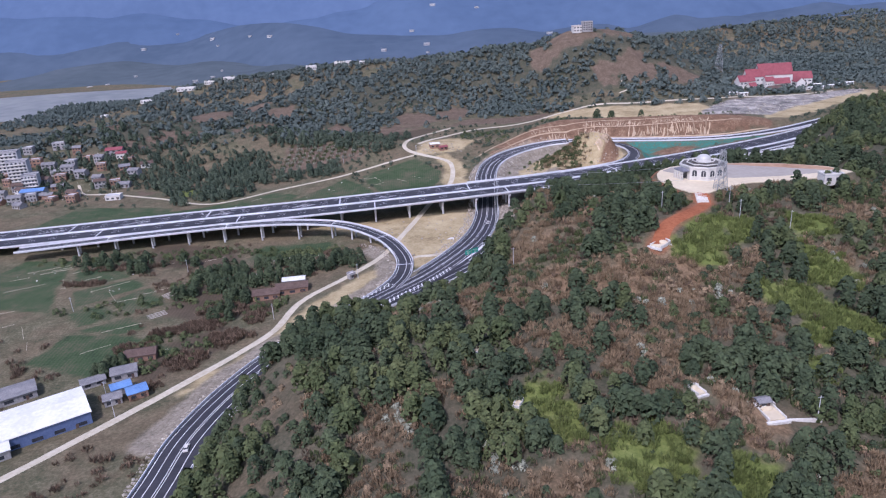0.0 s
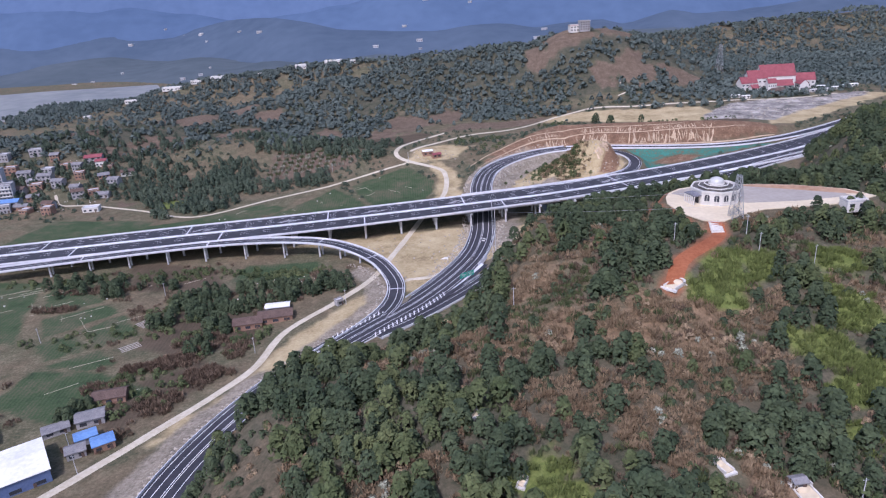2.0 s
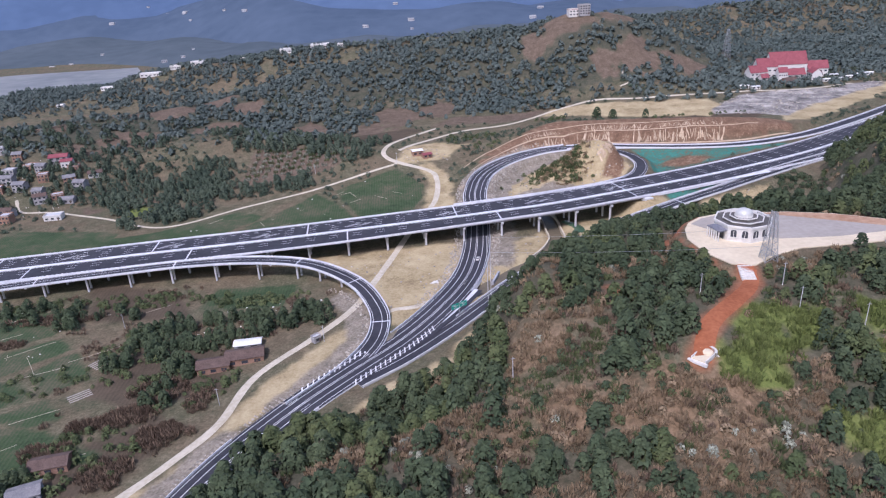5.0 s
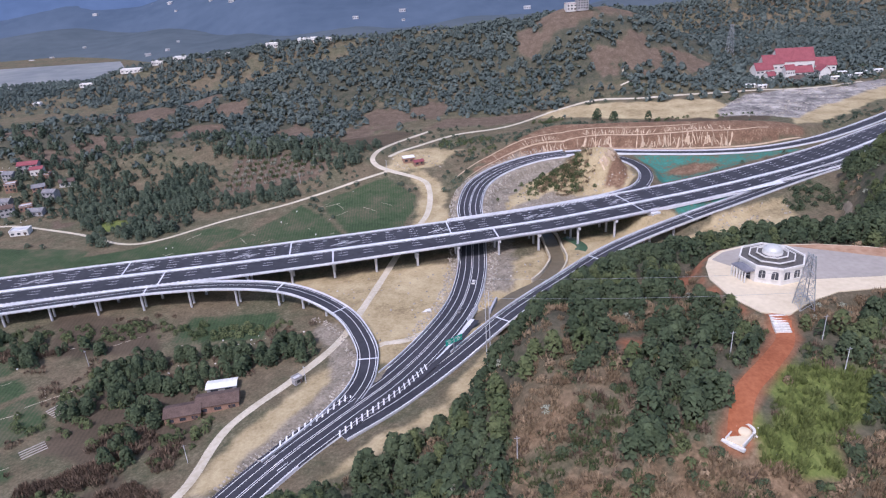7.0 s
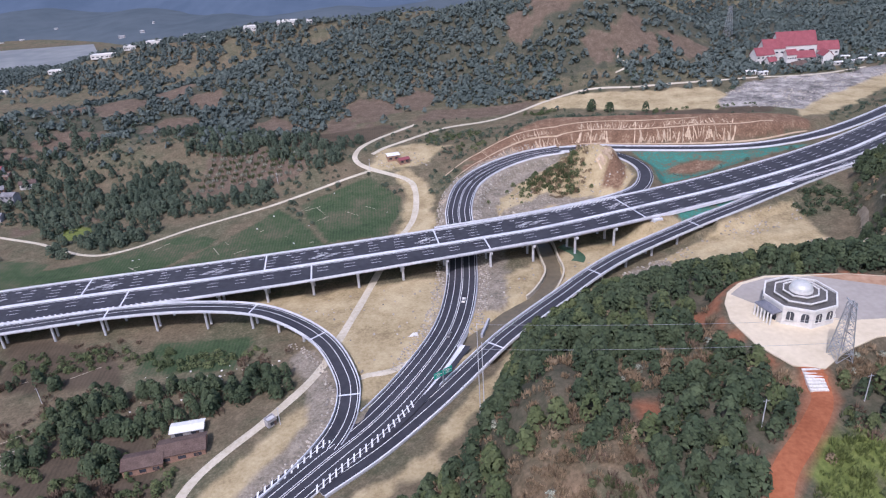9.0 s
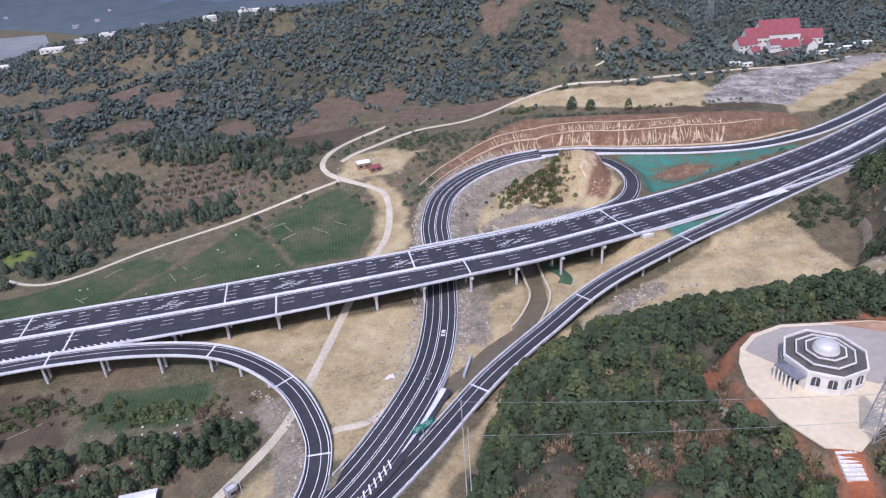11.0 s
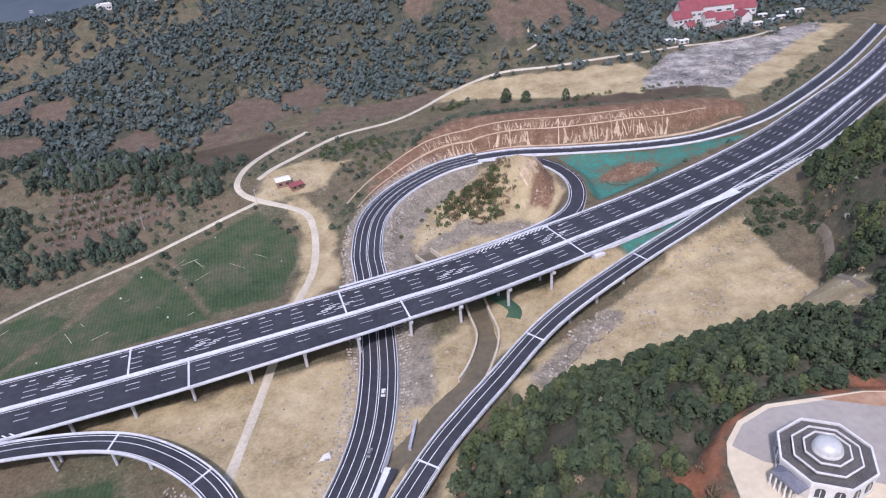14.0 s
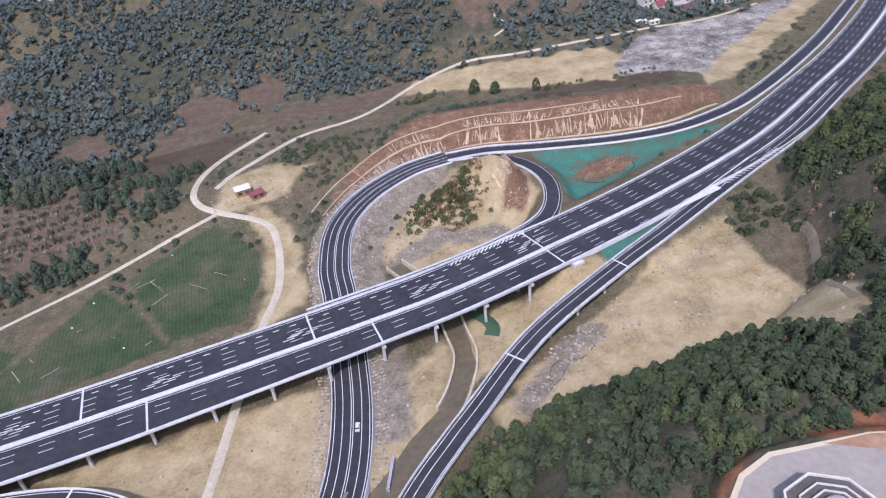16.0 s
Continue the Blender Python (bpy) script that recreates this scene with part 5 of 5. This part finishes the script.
house("hut", -62, 375, 4, 3, 2.8, 40, GREYWALL, CONCRETE, 0, "small concrete hut beside the track", "hut", cols=1)
house("hut", 178, 306, 9, 6, 3.4, 0, WALL, CONCRETE, 0, "small flat-roofed hut at the terrace's edge", "hut", cols=2, z=53.2)
house("house", -2, 656, 9, 7, 4.0, 10, BRICKWALL, WHITEROOF, 1.0, "brick hut with a pale sheet roof in the loop's bend", cols=2)
house("house", 6, 650, 8, 6, 3.0, 20, BRICKWALL, REDROOF, 1.2, "ruined red brick hut beside rubble", cols=2)
# red-roofed compound and works yard beyond the gravel
for x, y, w, d, h, rise, t in ((396, 826, 20, 12, 8, 7, 6), (412, 838, 22, 14, 11, 9, -4), (440, 846, 40, 20, 13, 13, -6), (474, 842, 22, 14, 9, 8, -10), (432, 818, 26, 12, 7, 6, -5), (456, 814, 14, 10, 9, 5, 84), (420, 816, 10, 8, 10, 5, 0), (398, 812, 9, 7, 5, 4, 10)):
    house("temple_hall", x - 14, y - 4, w, d, h, t, WALL, REDROOF, rise, "white hall with a large red roof beyond the gravel yard", "hall", rows=2, cols=4, group="red-roofed halls")
house("barn", 404, 793, 18, 12, 3, 20, BRICKWALL, BROWNROOF, 5, "brown steep-roofed barn before the red halls", "barn", cols=3)
for x, y in ((452, 802), (470, 806), (484, 812), (500, 818), (512, 822), (360, 778), (350, 782), (474, 826)):
    house("site_hut", x, y, 9, 5, 3, rng.uniform(-10, 10), WALL, WHITEROOF, 0.5, "white site hut at the gravel yard", "hut", cols=2, group="site huts")
lattice_mast(385, 905, ground(385, 905), 34, 8.0, "grey lattice power pylon behind the red-roofed halls")
# hilltop building site and far buildings
house("building_site", 212, 921, 13, 9, 11, 5, GREYWALL, CONCRETE, 0, "grey unfinished block on the red hilltop", "building site", rows=4, cols=4)
house("building_site", 200, 926, 12, 10, 7, 5, WALL, REDROOF, 0, "small pale block on the red hilltop", "building site", rows=2, cols=3)
for x, y, w, d, h in ((-404, 1190, 46, 12, 5), (-366, 1198, 24, 12, 5), (-332, 1200, 28, 12, 6), (-470, 1185, 36, 10, 4), (-192, 1200, 26, 12, 6), (-138, 1202, 40, 14, 6), (-105, 1200, 12, 10, 4), (-520, 1120, 14, 9, 4), (-260, 1198, 10, 9, 4)):
    house("far_building", x, y, w * 0.7, d, h * 0.8, rng.uniform(-6, 6), WALL, WHITEROOF, 0, "long white building on the ridge far off", "building", rows=1, cols=5, group="far buildings")


r4 = random.Random(21)
for k, n_far in ((0, 12), (1, 14), (2, 7)):
    for _ in range(n_far):
        u = r4.choice((0.425, 0.452, 0.49, 0.535)) + r4.gauss(0, 0.012)
        i, v = int(u * 239), r4.uniform(0.4, 2.6)
        j = int(v)
        p = FAR_SLOPES[k][j, i] * (1 - (v - j)) + FAR_SLOPES[k][j + 1, i] * (v - j)
        w = r4.uniform(5, 13) * (1 + 0.25 * k)
        house("far_building", float(p[0]), float(p[1]), w, w * 0.5, w * 0.3, r4.uniform(-15, 15), APARTMENT, r4.choice((WHITEROOF, GREYROOF, CONCRETE)), 0, "small pale building in the hazy distance", "building", rows=1, cols=3, z=float(p[2]) + 0.5, group="far buildings")


# ---- graves and stones on the hill ----
def tomb(x, y, turn, s, label):
    """A horseshoe tomb: curved wall, paved court and low steps."""
    ob = tagged(empty("tomb", (x, y, ground(x, y) + 0.25), turn), label, "tomb", "hillside tombs")
    a = np.linspace(-0.1, np.pi + 0.1, 13)
    ring = [(q * s * math.cos(t), q * s * math.sin(t) + 2 * s, z) for z in (-0.8, 1.1) for q in (1.5, 2.0) for t in a]
    n = len(a)
    F = []
    for i in range(n - 1):
        F += [[n + i, n + i + 1, 3 * n + i + 1, 3 * n + i], [i + 1, i, 2 * n + i, 2 * n + i + 1], [2 * n + i, 3 * n + i, 3 * n + i + 1, 2 * n + i + 1]]
    part("wall", (np.array(ring), F), STONE, ob, "curved pale stone wall")
    part("court", box(0, 0.2 * s, -0.8, 3.0 * s, 4.4 * s, 1.0), PAVING, ob, "pale paved court")
    part("mound", dome(0, 2 * s, 0.1, 1.35 * s, 1.0), PAVING, ob, "pale rounded mound", True)
    for side in (-1, 1):
        part("side_wall", box(side * 1.6 * s, 0, -0.6, 0.35, 4.2 * s, 1.3), STONE, ob)
    part("step", box(0, -2.4 * s, -0.9, 4.4 * s, 1.0, 0.8), STONE, ob)
    return ob


tomb(75.8, 248.0, -50, 1.4, "pale stone horseshoe tomb at the foot of the red path")
tomb(62, 172, 20, 0.9, "white stone tomb among bushes on the slope")
tomb(80, 163, 5, 1.6, "grey stone tomb with a low walled court on the slope")
house("grave_hut", 79, 166.5, 3.4, 2.6, 2.2, 5, STONE, GREYROOF, 0.7, "small grey stone grave house", "grave house", cols=1)
part("boundary_wall", box(88, 160.5, ground(88, 160.5) - 0.6, 11, 0.5, 1.5, -4), STONE, tagged(empty("low_wall"), "low pale stone wall beside the tomb", "wall"))
tomb(-2, 198, 10, 0.7, "small pale tomb on the wooded slope")
tomb(8, 172, -30, 0.6, "small pale tomb among trees")


def rock(rng, r):
    v, f = prism(0, 0, -0.3 * r, r, r * 0.55, r * 0.9, 6, rng.uniform(0, 1))
    v = np.array(v) * (1 + 0.35 * np.array([[rng.uniform(-1, 1), rng.uniform(-1, 1), rng.uniform(-0.6, 0.6)] for _ in v]))
    return v, f


def stones(name, places, rmin, rmax, mat, label):
    r2 = random.Random(9)
    out = []
    for x, y, z in places:
        v, f = rock(r2, r2.uniform(rmin, rmax))
        out.append((v + np.array((x, y, z)), f))
    tagged(link(name, *merge(*out), mat), label, "stones", kind="stuff")


def strew(n, poly, keep=None):
    p = np.array(poly)
    x, y = RNG.uniform(p[:, 0].min(), p[:, 0].max(), n), RNG.uniform(p[:, 1].min(), p[:, 1].max(), n)
    k = inside(poly, x, y)
    if keep:
        k &= keep(x, y)
    k &= clear_of_roads(x, y, -1.5)
    x, y = x[k], y[k]
    return np.c_[x, y, height(x, y)]


def beside(points, o0, o1, n, lo=None, hi=None, key=1):
    P, T, N, S = along([(p[0], p[1], 0) for p in points], lo, hi, 2.0, key)
    i, o = RNG.integers(0, len(P), n), RNG.uniform(o0, o1, n)
    xy = P[i, :2] + N[i] * o[:, None]
    return np.c_[xy, height(xy[:, 0], xy[:, 1])]


stones("rubble", np.vstack([beside(SLIP, 9.6, 15, 900, 395, 640), beside(SLIP, -15.5, -9.6, 800, 430, 625), beside(LOOP_WEST, -10, -6, 260, None, 440), beside(SLIP, 9.6, 12.5, 300, 190, 330)]), 0.25, 0.85, RUBBLE, "grey rubble lining the road banks")
stones("boulders", np.vstack([strew(2600, TAN[4], lambda x, y: fractal(x, y, 14, 51) > 0.53), strew(500, TAN[6]), strew(250, TAN[2]), strew(250, TAN[3]), strew(160, [(30, 640), (14, 668), (-14, 668), (-16, 645), (10, 640)])]), 0.2, 0.9, RUBBLE, "loose pale boulders on bare earth")
stones("rubble", beside([(98, 441), (112, 452), (126, 463), (142, 469)], -7, 7, 170, None, None, 0), 0.3, 1.0, RUBBLE, "grey broken stone below the ramp bridge")
stones("rubble", strew(1200, GRAVEL[0], lambda x, y: fractal(x, y, 20, 53) > 0.5), 0.4, 1.3, RUBBLE, "grey broken stone in the works yard")
stones("litter", np.vstack([strew(12, [(70, 243), (84, 243), (84, 254), (70, 254)]), strew(60, [(-130, 425), (-60, 425), (-60, 395), (-130, 395)]), strew(160, [(-19, 636), (2, 597), (-12, 534), (-117, 528), (-300, 512), (-195, 543), (-95, 598)], lambda x, y: fractal(x, y, 9, 57) > 0.66), strew(160, [(-295, 452), (-222, 436), (-190, 392), (-226, 361), (-310, 380)], lambda x, y: fractal(x, y, 9, 57) > 0.66), strew(120, [(-420, 600), (-290, 600), (-290, 720), (-420, 720)])]), 0.25, 0.7, STONE, "pale stones and litter strewn about")

# ---- cut slope: ledges and washed-out ribs ----
CUTLINE = [(p[0], p[1], 0) for p in SLIP[-5:]] + [(p[0], p[1], 0) for p in RAMP_FAR[1:6]]
_P, _T, _N, _S = spline(CUTLINE, 1.5)
CLAY = material("pale_clay", (0.33, 0.235, 0.15), (0.50, 0.40, 0.285), 1.0, 0.95, bump=0.3, island=0.25)


def downslope(s, o0, o1, w, lean):
    """A washed-out streak down the slope, of uneven width."""
    q = np.array([np.interp(s, _S, _P[:, k]) for k in range(2)])
    nn = np.array([np.interp(s, _S, _N[:, k]) for k in range(2)])
    nn /= np.linalg.norm(nn)
    tt = np.array([nn[1], -nn[0]])
    V, wander = [], 0.0
    for u in np.linspace(0, 1, 7):
        wander += random.uniform(-0.35, 0.35)
        wide = w * (0.35 + 0.9 * random.random()) * (1.1 - 0.5 * u)
        for e in (-1, 1):
            xy = q + nn * (o0 + (o1 - o0) * u) + tt * (lean * u + wander + e * wide / 2)
            V.append((*xy, 0))
    V = np.array(V)
    V[:, 2] = height(V[:, 0], V[:, 1]) + 0.3
    return V, [[2 * k, 2 * k + 1, 2 * k + 3, 2 * k + 2] for k in range(6)]


for o, hi in ((8.2, 1.0), (16.5, 0.92), (25.0, 0.72)):
    m = (_S > 0.12 * _S[-1] * (o > 10) + 4) & (_S < hi * _S[-1])
    xy = _P[m, :2] + _N[m] * o
    xy2 = _P[m, :2] + _N[m] * (o + 0.9)
    V = np.stack([np.c_[xy, height(xy[:, 0], xy[:, 1]) + 0.35], np.c_[xy2, height(xy2[:, 0], xy2[:, 1]) + 0.35]], 1).reshape(-1, 3)
    tagged(link("slope_ledge", V, [[2 * i, 2 * i + 2, 2 * i + 3, 2 * i + 1] for i in range(len(xy) - 1)], CLAY), "pale ledge along the cut slope", "ledge", kind="structure")
ribs = []
s = 6.0
while s < 0.8 * _S[-1]:
    if fractal(np.array([s]), np.array([0.0]), 22, 61)[0] > 0.40:
        lo_end = random.uniform(8.6, 11.5)
        ribs.append(downslope(s, lo_end, min(16.2, lo_end + random.uniform(2.0, 7.0)), random.uniform(0.4, 1.9), random.uniform(-3.0, 3.0)))
    if s > 0.3 * _S[-1] and fractal(np.array([s]), np.array([40.0]), 22, 61)[0] > 0.42:
        ribs.append(downslope(s + 1, random.uniform(17, 19.5), random.uniform(20.0, 24.5), random.uniform(0.3, 1.5), random.uniform(-2.2, 2.2)))
    s += random.uniform(0.9, 2.1)
for f in (0.14, 0.24, 0.36, 0.47, 0.57, 0.68, 0.79):
    ribs.append(downslope(f * _S[-1], 8.4, 24.8 if 0.2 < f < 0.7 else 16.4, 0.8, 0.0))
# gullied clay on the flank of the mound inside the loop
for k in range(26):
    t = radians(-75 + 4.6 * k + random.uniform(-1.5, 1.5))
    r0, r1 = random.uniform(13, 17), random.uniform(21, 25)
    V = []
    for u in np.linspace(0, 1, 6):
        r, w = r0 + (r1 - r0) * u, random.uniform(0.3, 0.95)
        for e in (-1, 1):
            V.append((136 + r * math.cos(t) - e * w * math.sin(t), 603 + 0.8 * r * math.sin(t) + e * w * math.cos(t), 0))
    V = np.array(V)
    V[:, 2] = height(V[:, 0], V[:, 1]) + 0.55
    ribs.append((V, [[2 * i, 2 * i + 1, 2 * i + 3, 2 * i + 2] for i in range(5)]))
tagged(link("slope_ribs", *merge(*ribs), CLAY), "pale washed-out clay ribs on the red cut slope", "slope", kind="stuff")
# curved planting bed in the netted wedge
_a = np.linspace(np.pi * 0.95, np.pi * 2.05, 24)
_o = [(211 + 17 * math.cos(t), 584 + 9 * math.sin(t)) for t in _a[:10]], [(211 + 17 * math.cos(t), 584 + 9 * math.sin(t)) for t in _a[13:]]
for q in _o:
    draped("planting_bed", q, 0.6, material("dark_soil", (0.03, 0.05, 0.04), (0.05, 0.08, 0.06), 0.6), "dark curved planting bed in the green netting", 0.2)
draped("gully", [(101, 446), (110, 450), (117, 458), (128, 456), (138, 461)], 1.5, WATER, "dark muddy gully below the ramp bridge", 0.12, across=3)
draped("gully", [(108, 444), (116, 449), (122, 455)], 1.0, WATER, "dark muddy gully below the ramp bridge", 0.12, across=3)
tagged(draped("pond", [(94, 508), (99, 500), (101, 492), (98, 486)], 4.5, POND, "small green pond beside the ramp bridge", 0.25), category="pond")
tagged(link("retaining_wall", *box(36, 430, -12, 1.2, 15, 5.2, -22), GIRDER), "grey retaining wall beside the stream", "wall", kind="structure")
tagged(link("culvert", *box(-1, 428.5, -8.6, 7, 3, 2.0, 8), STONE), "pale stone culvert head beside the slip road", "culvert", kind="structure")


# ---- trees in the valley ----
def valley_trees(places, proto, mat, label, smin, smax):
    p = np.array(places, float)
    joined("tree_clump", np.c_[p, height(p[:, 0], p[:, 1]), RNG.uniform(smin, smax, len(p))], proto, mat, label, "trees", RNG)


def clump(cx, cy, rx, ry, n):
    a, r = RNG.random(n) * 6.283, np.sqrt(RNG.random(n))
    return np.c_[cx + rx * r * np.cos(a), cy + ry * r * np.sin(a)]


def off_road(p):
    return p[clear_of_roads(p[:, 0], p[:, 1], -1)]


valley_trees(off_road(np.vstack([clump(-150, 392, 16, 9, 22), clump(-136, 376, 12, 12, 20), clump(-116, 388, 16, 9, 26), clump(-90, 396, 16, 9, 26), clump(-72, 404, 12, 9, 18), clump(-125, 362, 9, 7, 12), clump(-200, 420, 40, 8, 24), clump(-168, 285, 8, 8, 12), clump(-60, 400, 6, 8, 6), clump(-140, 404, 20, 7, 22), clump(-105, 408, 20, 6, 22), clump(-228, 436, 30, 7, 18), clump(-160, 372, 8, 10, 10), clump(-128, 340, 8, 10, 10)])), TREES, LEAF, "dark green trees by the farmhouses", 0.7, 1.35)
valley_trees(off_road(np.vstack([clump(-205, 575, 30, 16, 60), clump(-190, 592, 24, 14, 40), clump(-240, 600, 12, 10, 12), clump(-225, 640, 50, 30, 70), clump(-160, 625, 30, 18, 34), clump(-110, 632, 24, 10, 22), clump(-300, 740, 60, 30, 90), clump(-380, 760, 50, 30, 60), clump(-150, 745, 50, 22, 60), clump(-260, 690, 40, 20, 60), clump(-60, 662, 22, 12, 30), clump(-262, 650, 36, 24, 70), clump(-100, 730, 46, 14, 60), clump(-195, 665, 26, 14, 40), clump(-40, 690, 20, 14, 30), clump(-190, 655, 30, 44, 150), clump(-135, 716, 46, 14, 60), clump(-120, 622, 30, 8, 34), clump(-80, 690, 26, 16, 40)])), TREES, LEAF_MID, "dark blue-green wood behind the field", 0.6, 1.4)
valley_trees(off_road(np.vstack([clump(-170, 440, 50, 10, 90), clump(-120, 350, 26, 20, 70), clump(-150, 390, 24, 20, 60), clump(-250, 445, 40, 10, 40), clump(-150, 300, 24, 20, 60), clump(-190, 360, 40, 14, 30), clump(-100, 430, 30, 6, 40)])), BUSHES, LEAF_WARM, "olive shrubs and hedges between the plots", 0.7, 1.6)
valley_trees(off_road(np.vstack([clump(-165, 307, 10, 6, 50), clump(-150, 323, 14, 4, 80), clump(-137, 328, 12, 6, 80), clump(-121, 312, 10, 9, 90), clump(-231, 400, 14, 4, 40), clump(-135, 291, 10, 10, 60), clump(-215, 425, 30, 5, 70), clump(-130, 345, 14, 8, 60), clump(-110, 335, 6, 10, 40)])), TUFTS, LEAF_BROWN, "dead brown stalks and hedges between the plots", 1.0, 2.0)
valley_trees(off_road(np.vstack([clump(114, 590, 17, 15, 34), clump(125, 585, 13, 9, 12), clump(104, 602, 10, 8, 16), clump(85, 585, 10, 14, 14), clump(62, 575, 3, 3, 2), clump(38, 690, 14, 14, 30), clump(62, 690, 14, 10, 16), clump(60, 660, 12, 9, 10), clump(130, 733, 16, 5, 24), clump(230, 700, 26, 4, 10), clump(290, 690, 18, 5, 10), clump(-21, 640, 2, 2, 3)])), BUSHES, LEAF_WARM, "dull green shrubs round the loop", 0.6, 1.5)
valley_trees(off_road(np.vstack([clump(112, 588, 20, 16, 110), clump(124, 594, 14, 10, 40)])), TUFTS, LEAF_DRY, "dry brown grass on the mound inside the loop", 0.8, 1.8)
valley_trees(off_road(np.vstack([clump(112, 588, 17, 14, 60), clump(122, 592, 12, 9, 24), clump(96, 596, 10, 8, 12)])), TUFTS, LEAF_WARM, "olive dry scrub on the mound inside the loop", 1.0, 2.2)
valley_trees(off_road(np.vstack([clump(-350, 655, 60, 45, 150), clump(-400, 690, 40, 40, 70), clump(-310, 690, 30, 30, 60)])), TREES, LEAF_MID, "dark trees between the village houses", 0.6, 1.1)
valley_trees([(174, 722), (176, 723), (188, 714), (190, 715), (217, 703)], TREES, LEAF, "tall dark trees at the yard's edge", 1.3, 1.8)
valley_trees(off_road(np.vstack([clump(270, 495, 30, 18, 50), clump(255, 520, 14, 10, 20), clump(320, 520, 40, 20, 60), clump(285, 440, 20, 15, 40), clump(240, 500, 6, 8, 8), clump(370, 570, 40, 10, 40)])), BUSHES, LEAF, "dark green bushes beside the bare slope", 0.8, 1.9)
# orchard rows on the far slope
_rows = np.array([(-150 + 7.5 * i + 0.25 * j, 650 + 6.0 * j) for i in range(11) for j in range(10)]) + RNG.normal(0, 0.7, (110, 2))
valley_trees(_rows[::2], TUFTS, LEAF_PALE, "rows of pale young orchard trees", 1.5, 2.4)
valley_trees(_rows[1::2], TUFTS, LEAF_WARM, "rows of olive young orchard trees", 1.5, 2.6)


# plot borders and garden paths between the fields
r3 = random.Random(12)
for k in range(34):
    x, y = r3.uniform(-290, -150), r3.uniform(300, 440)
    t = radians(28 if r3.random() < 0.6 else -62) + r3.uniform(-0.12, 0.12)
    n = r3.uniform(7, 26)
    q = [(x, y), (x + n * 0.5 * math.cos(t), y + n * 0.5 * math.sin(t)), (x + n * math.cos(t), y + n * math.sin(t))]
    if clear_of_roads(np.array([p[0] for p in q]), np.array([p[1] for p in q])).all():
        draped("field_path", q, r3.uniform(0.2, 0.45), DIRT, "narrow pale ridge between field plots", 0.12, across=3)
for k in range(26):
    x, y = r3.uniform(-260, -20), r3.uniform(532, 610)
    if y < 548 + 0.42 * (x + 195) and clear_of_roads(np.array([x]), np.array([y])).all():
        t = radians(r3.choice((28, 35, -50))) + r3.uniform(-0.2, 0.2)
        n = r3.uniform(3, 14)
        draped("field_path", [(x, y), (x + n / 2 * math.cos(t), y + n / 2 * math.sin(t)), (x + n * math.cos(t), y + n * math.sin(t))], r3.uniform(0.2, 0.5), DIRT, "pale strip of straw on the field", 0.12, across=3)


def greenhouse_rows(x, y, turn, n):
    ob = tagged(empty("seed_bed", (x, y, ground(x, y)), turn), "rows of low pale covered seed beds", "seed bed", "seed beds")
    for i in range(n):
        a = np.linspace(0, np.pi, 7)
        V = np.array([(i * 1.8 + 0.35 * math.cos(t), e, 0.3 * math.sin(t) - 0.05) for e in (-5, 5) for t in a])
        part("tunnel", (V, [[k, k + 1, 8 + k, 7 + k] for k in range(6)]), GREYPAVE, ob)


greenhouse_rows(-170, 350, -52, 4)
greenhouse_rows(-172, 378, -40, 5)


# ---- cars ----
def car(x, y, z, turn, paint, label):
    ob = tagged(empty("car", (x, y, z), turn), label, "car")
    part("body", merge(box(0, 0, 0.35, 1.8, 4.5, 0.55), box(0, 0, 0.9, 1.76, 4.2, 0.08, 0, 0.97)), paint, ob)
    cab = part("cabin", box(0, -0.2, 0.98, 1.6, 2.4, 0.55, 0, 0.8), GLASS, ob, "dark glass cabin")
    part("roof", box(0, -0.2, 1.53, 1.3, 1.9, 0.05), paint, cab)
    for sx in (-0.85, 0.85):
        for sy in (-1.4, 1.4):
            v, f = prism(0, 0, -0.1, 0.33, 0.33, 0.2, 12)
            part("wheel", (np.c_[v[:, 2] + sx, v[:, 1] + sy, v[:, 0] + 0.33], f), ROOF_DARK, ob)


car(-111.5, 218, -9.15, 6, WALL, "white car on the slip road")
car(28.5, 456, -6.85, -14, WALL, "white car on the slip road near the viaduct")
car(17.5, 425, -7.1, -25, GREYROOF, "grey car on the slip road")
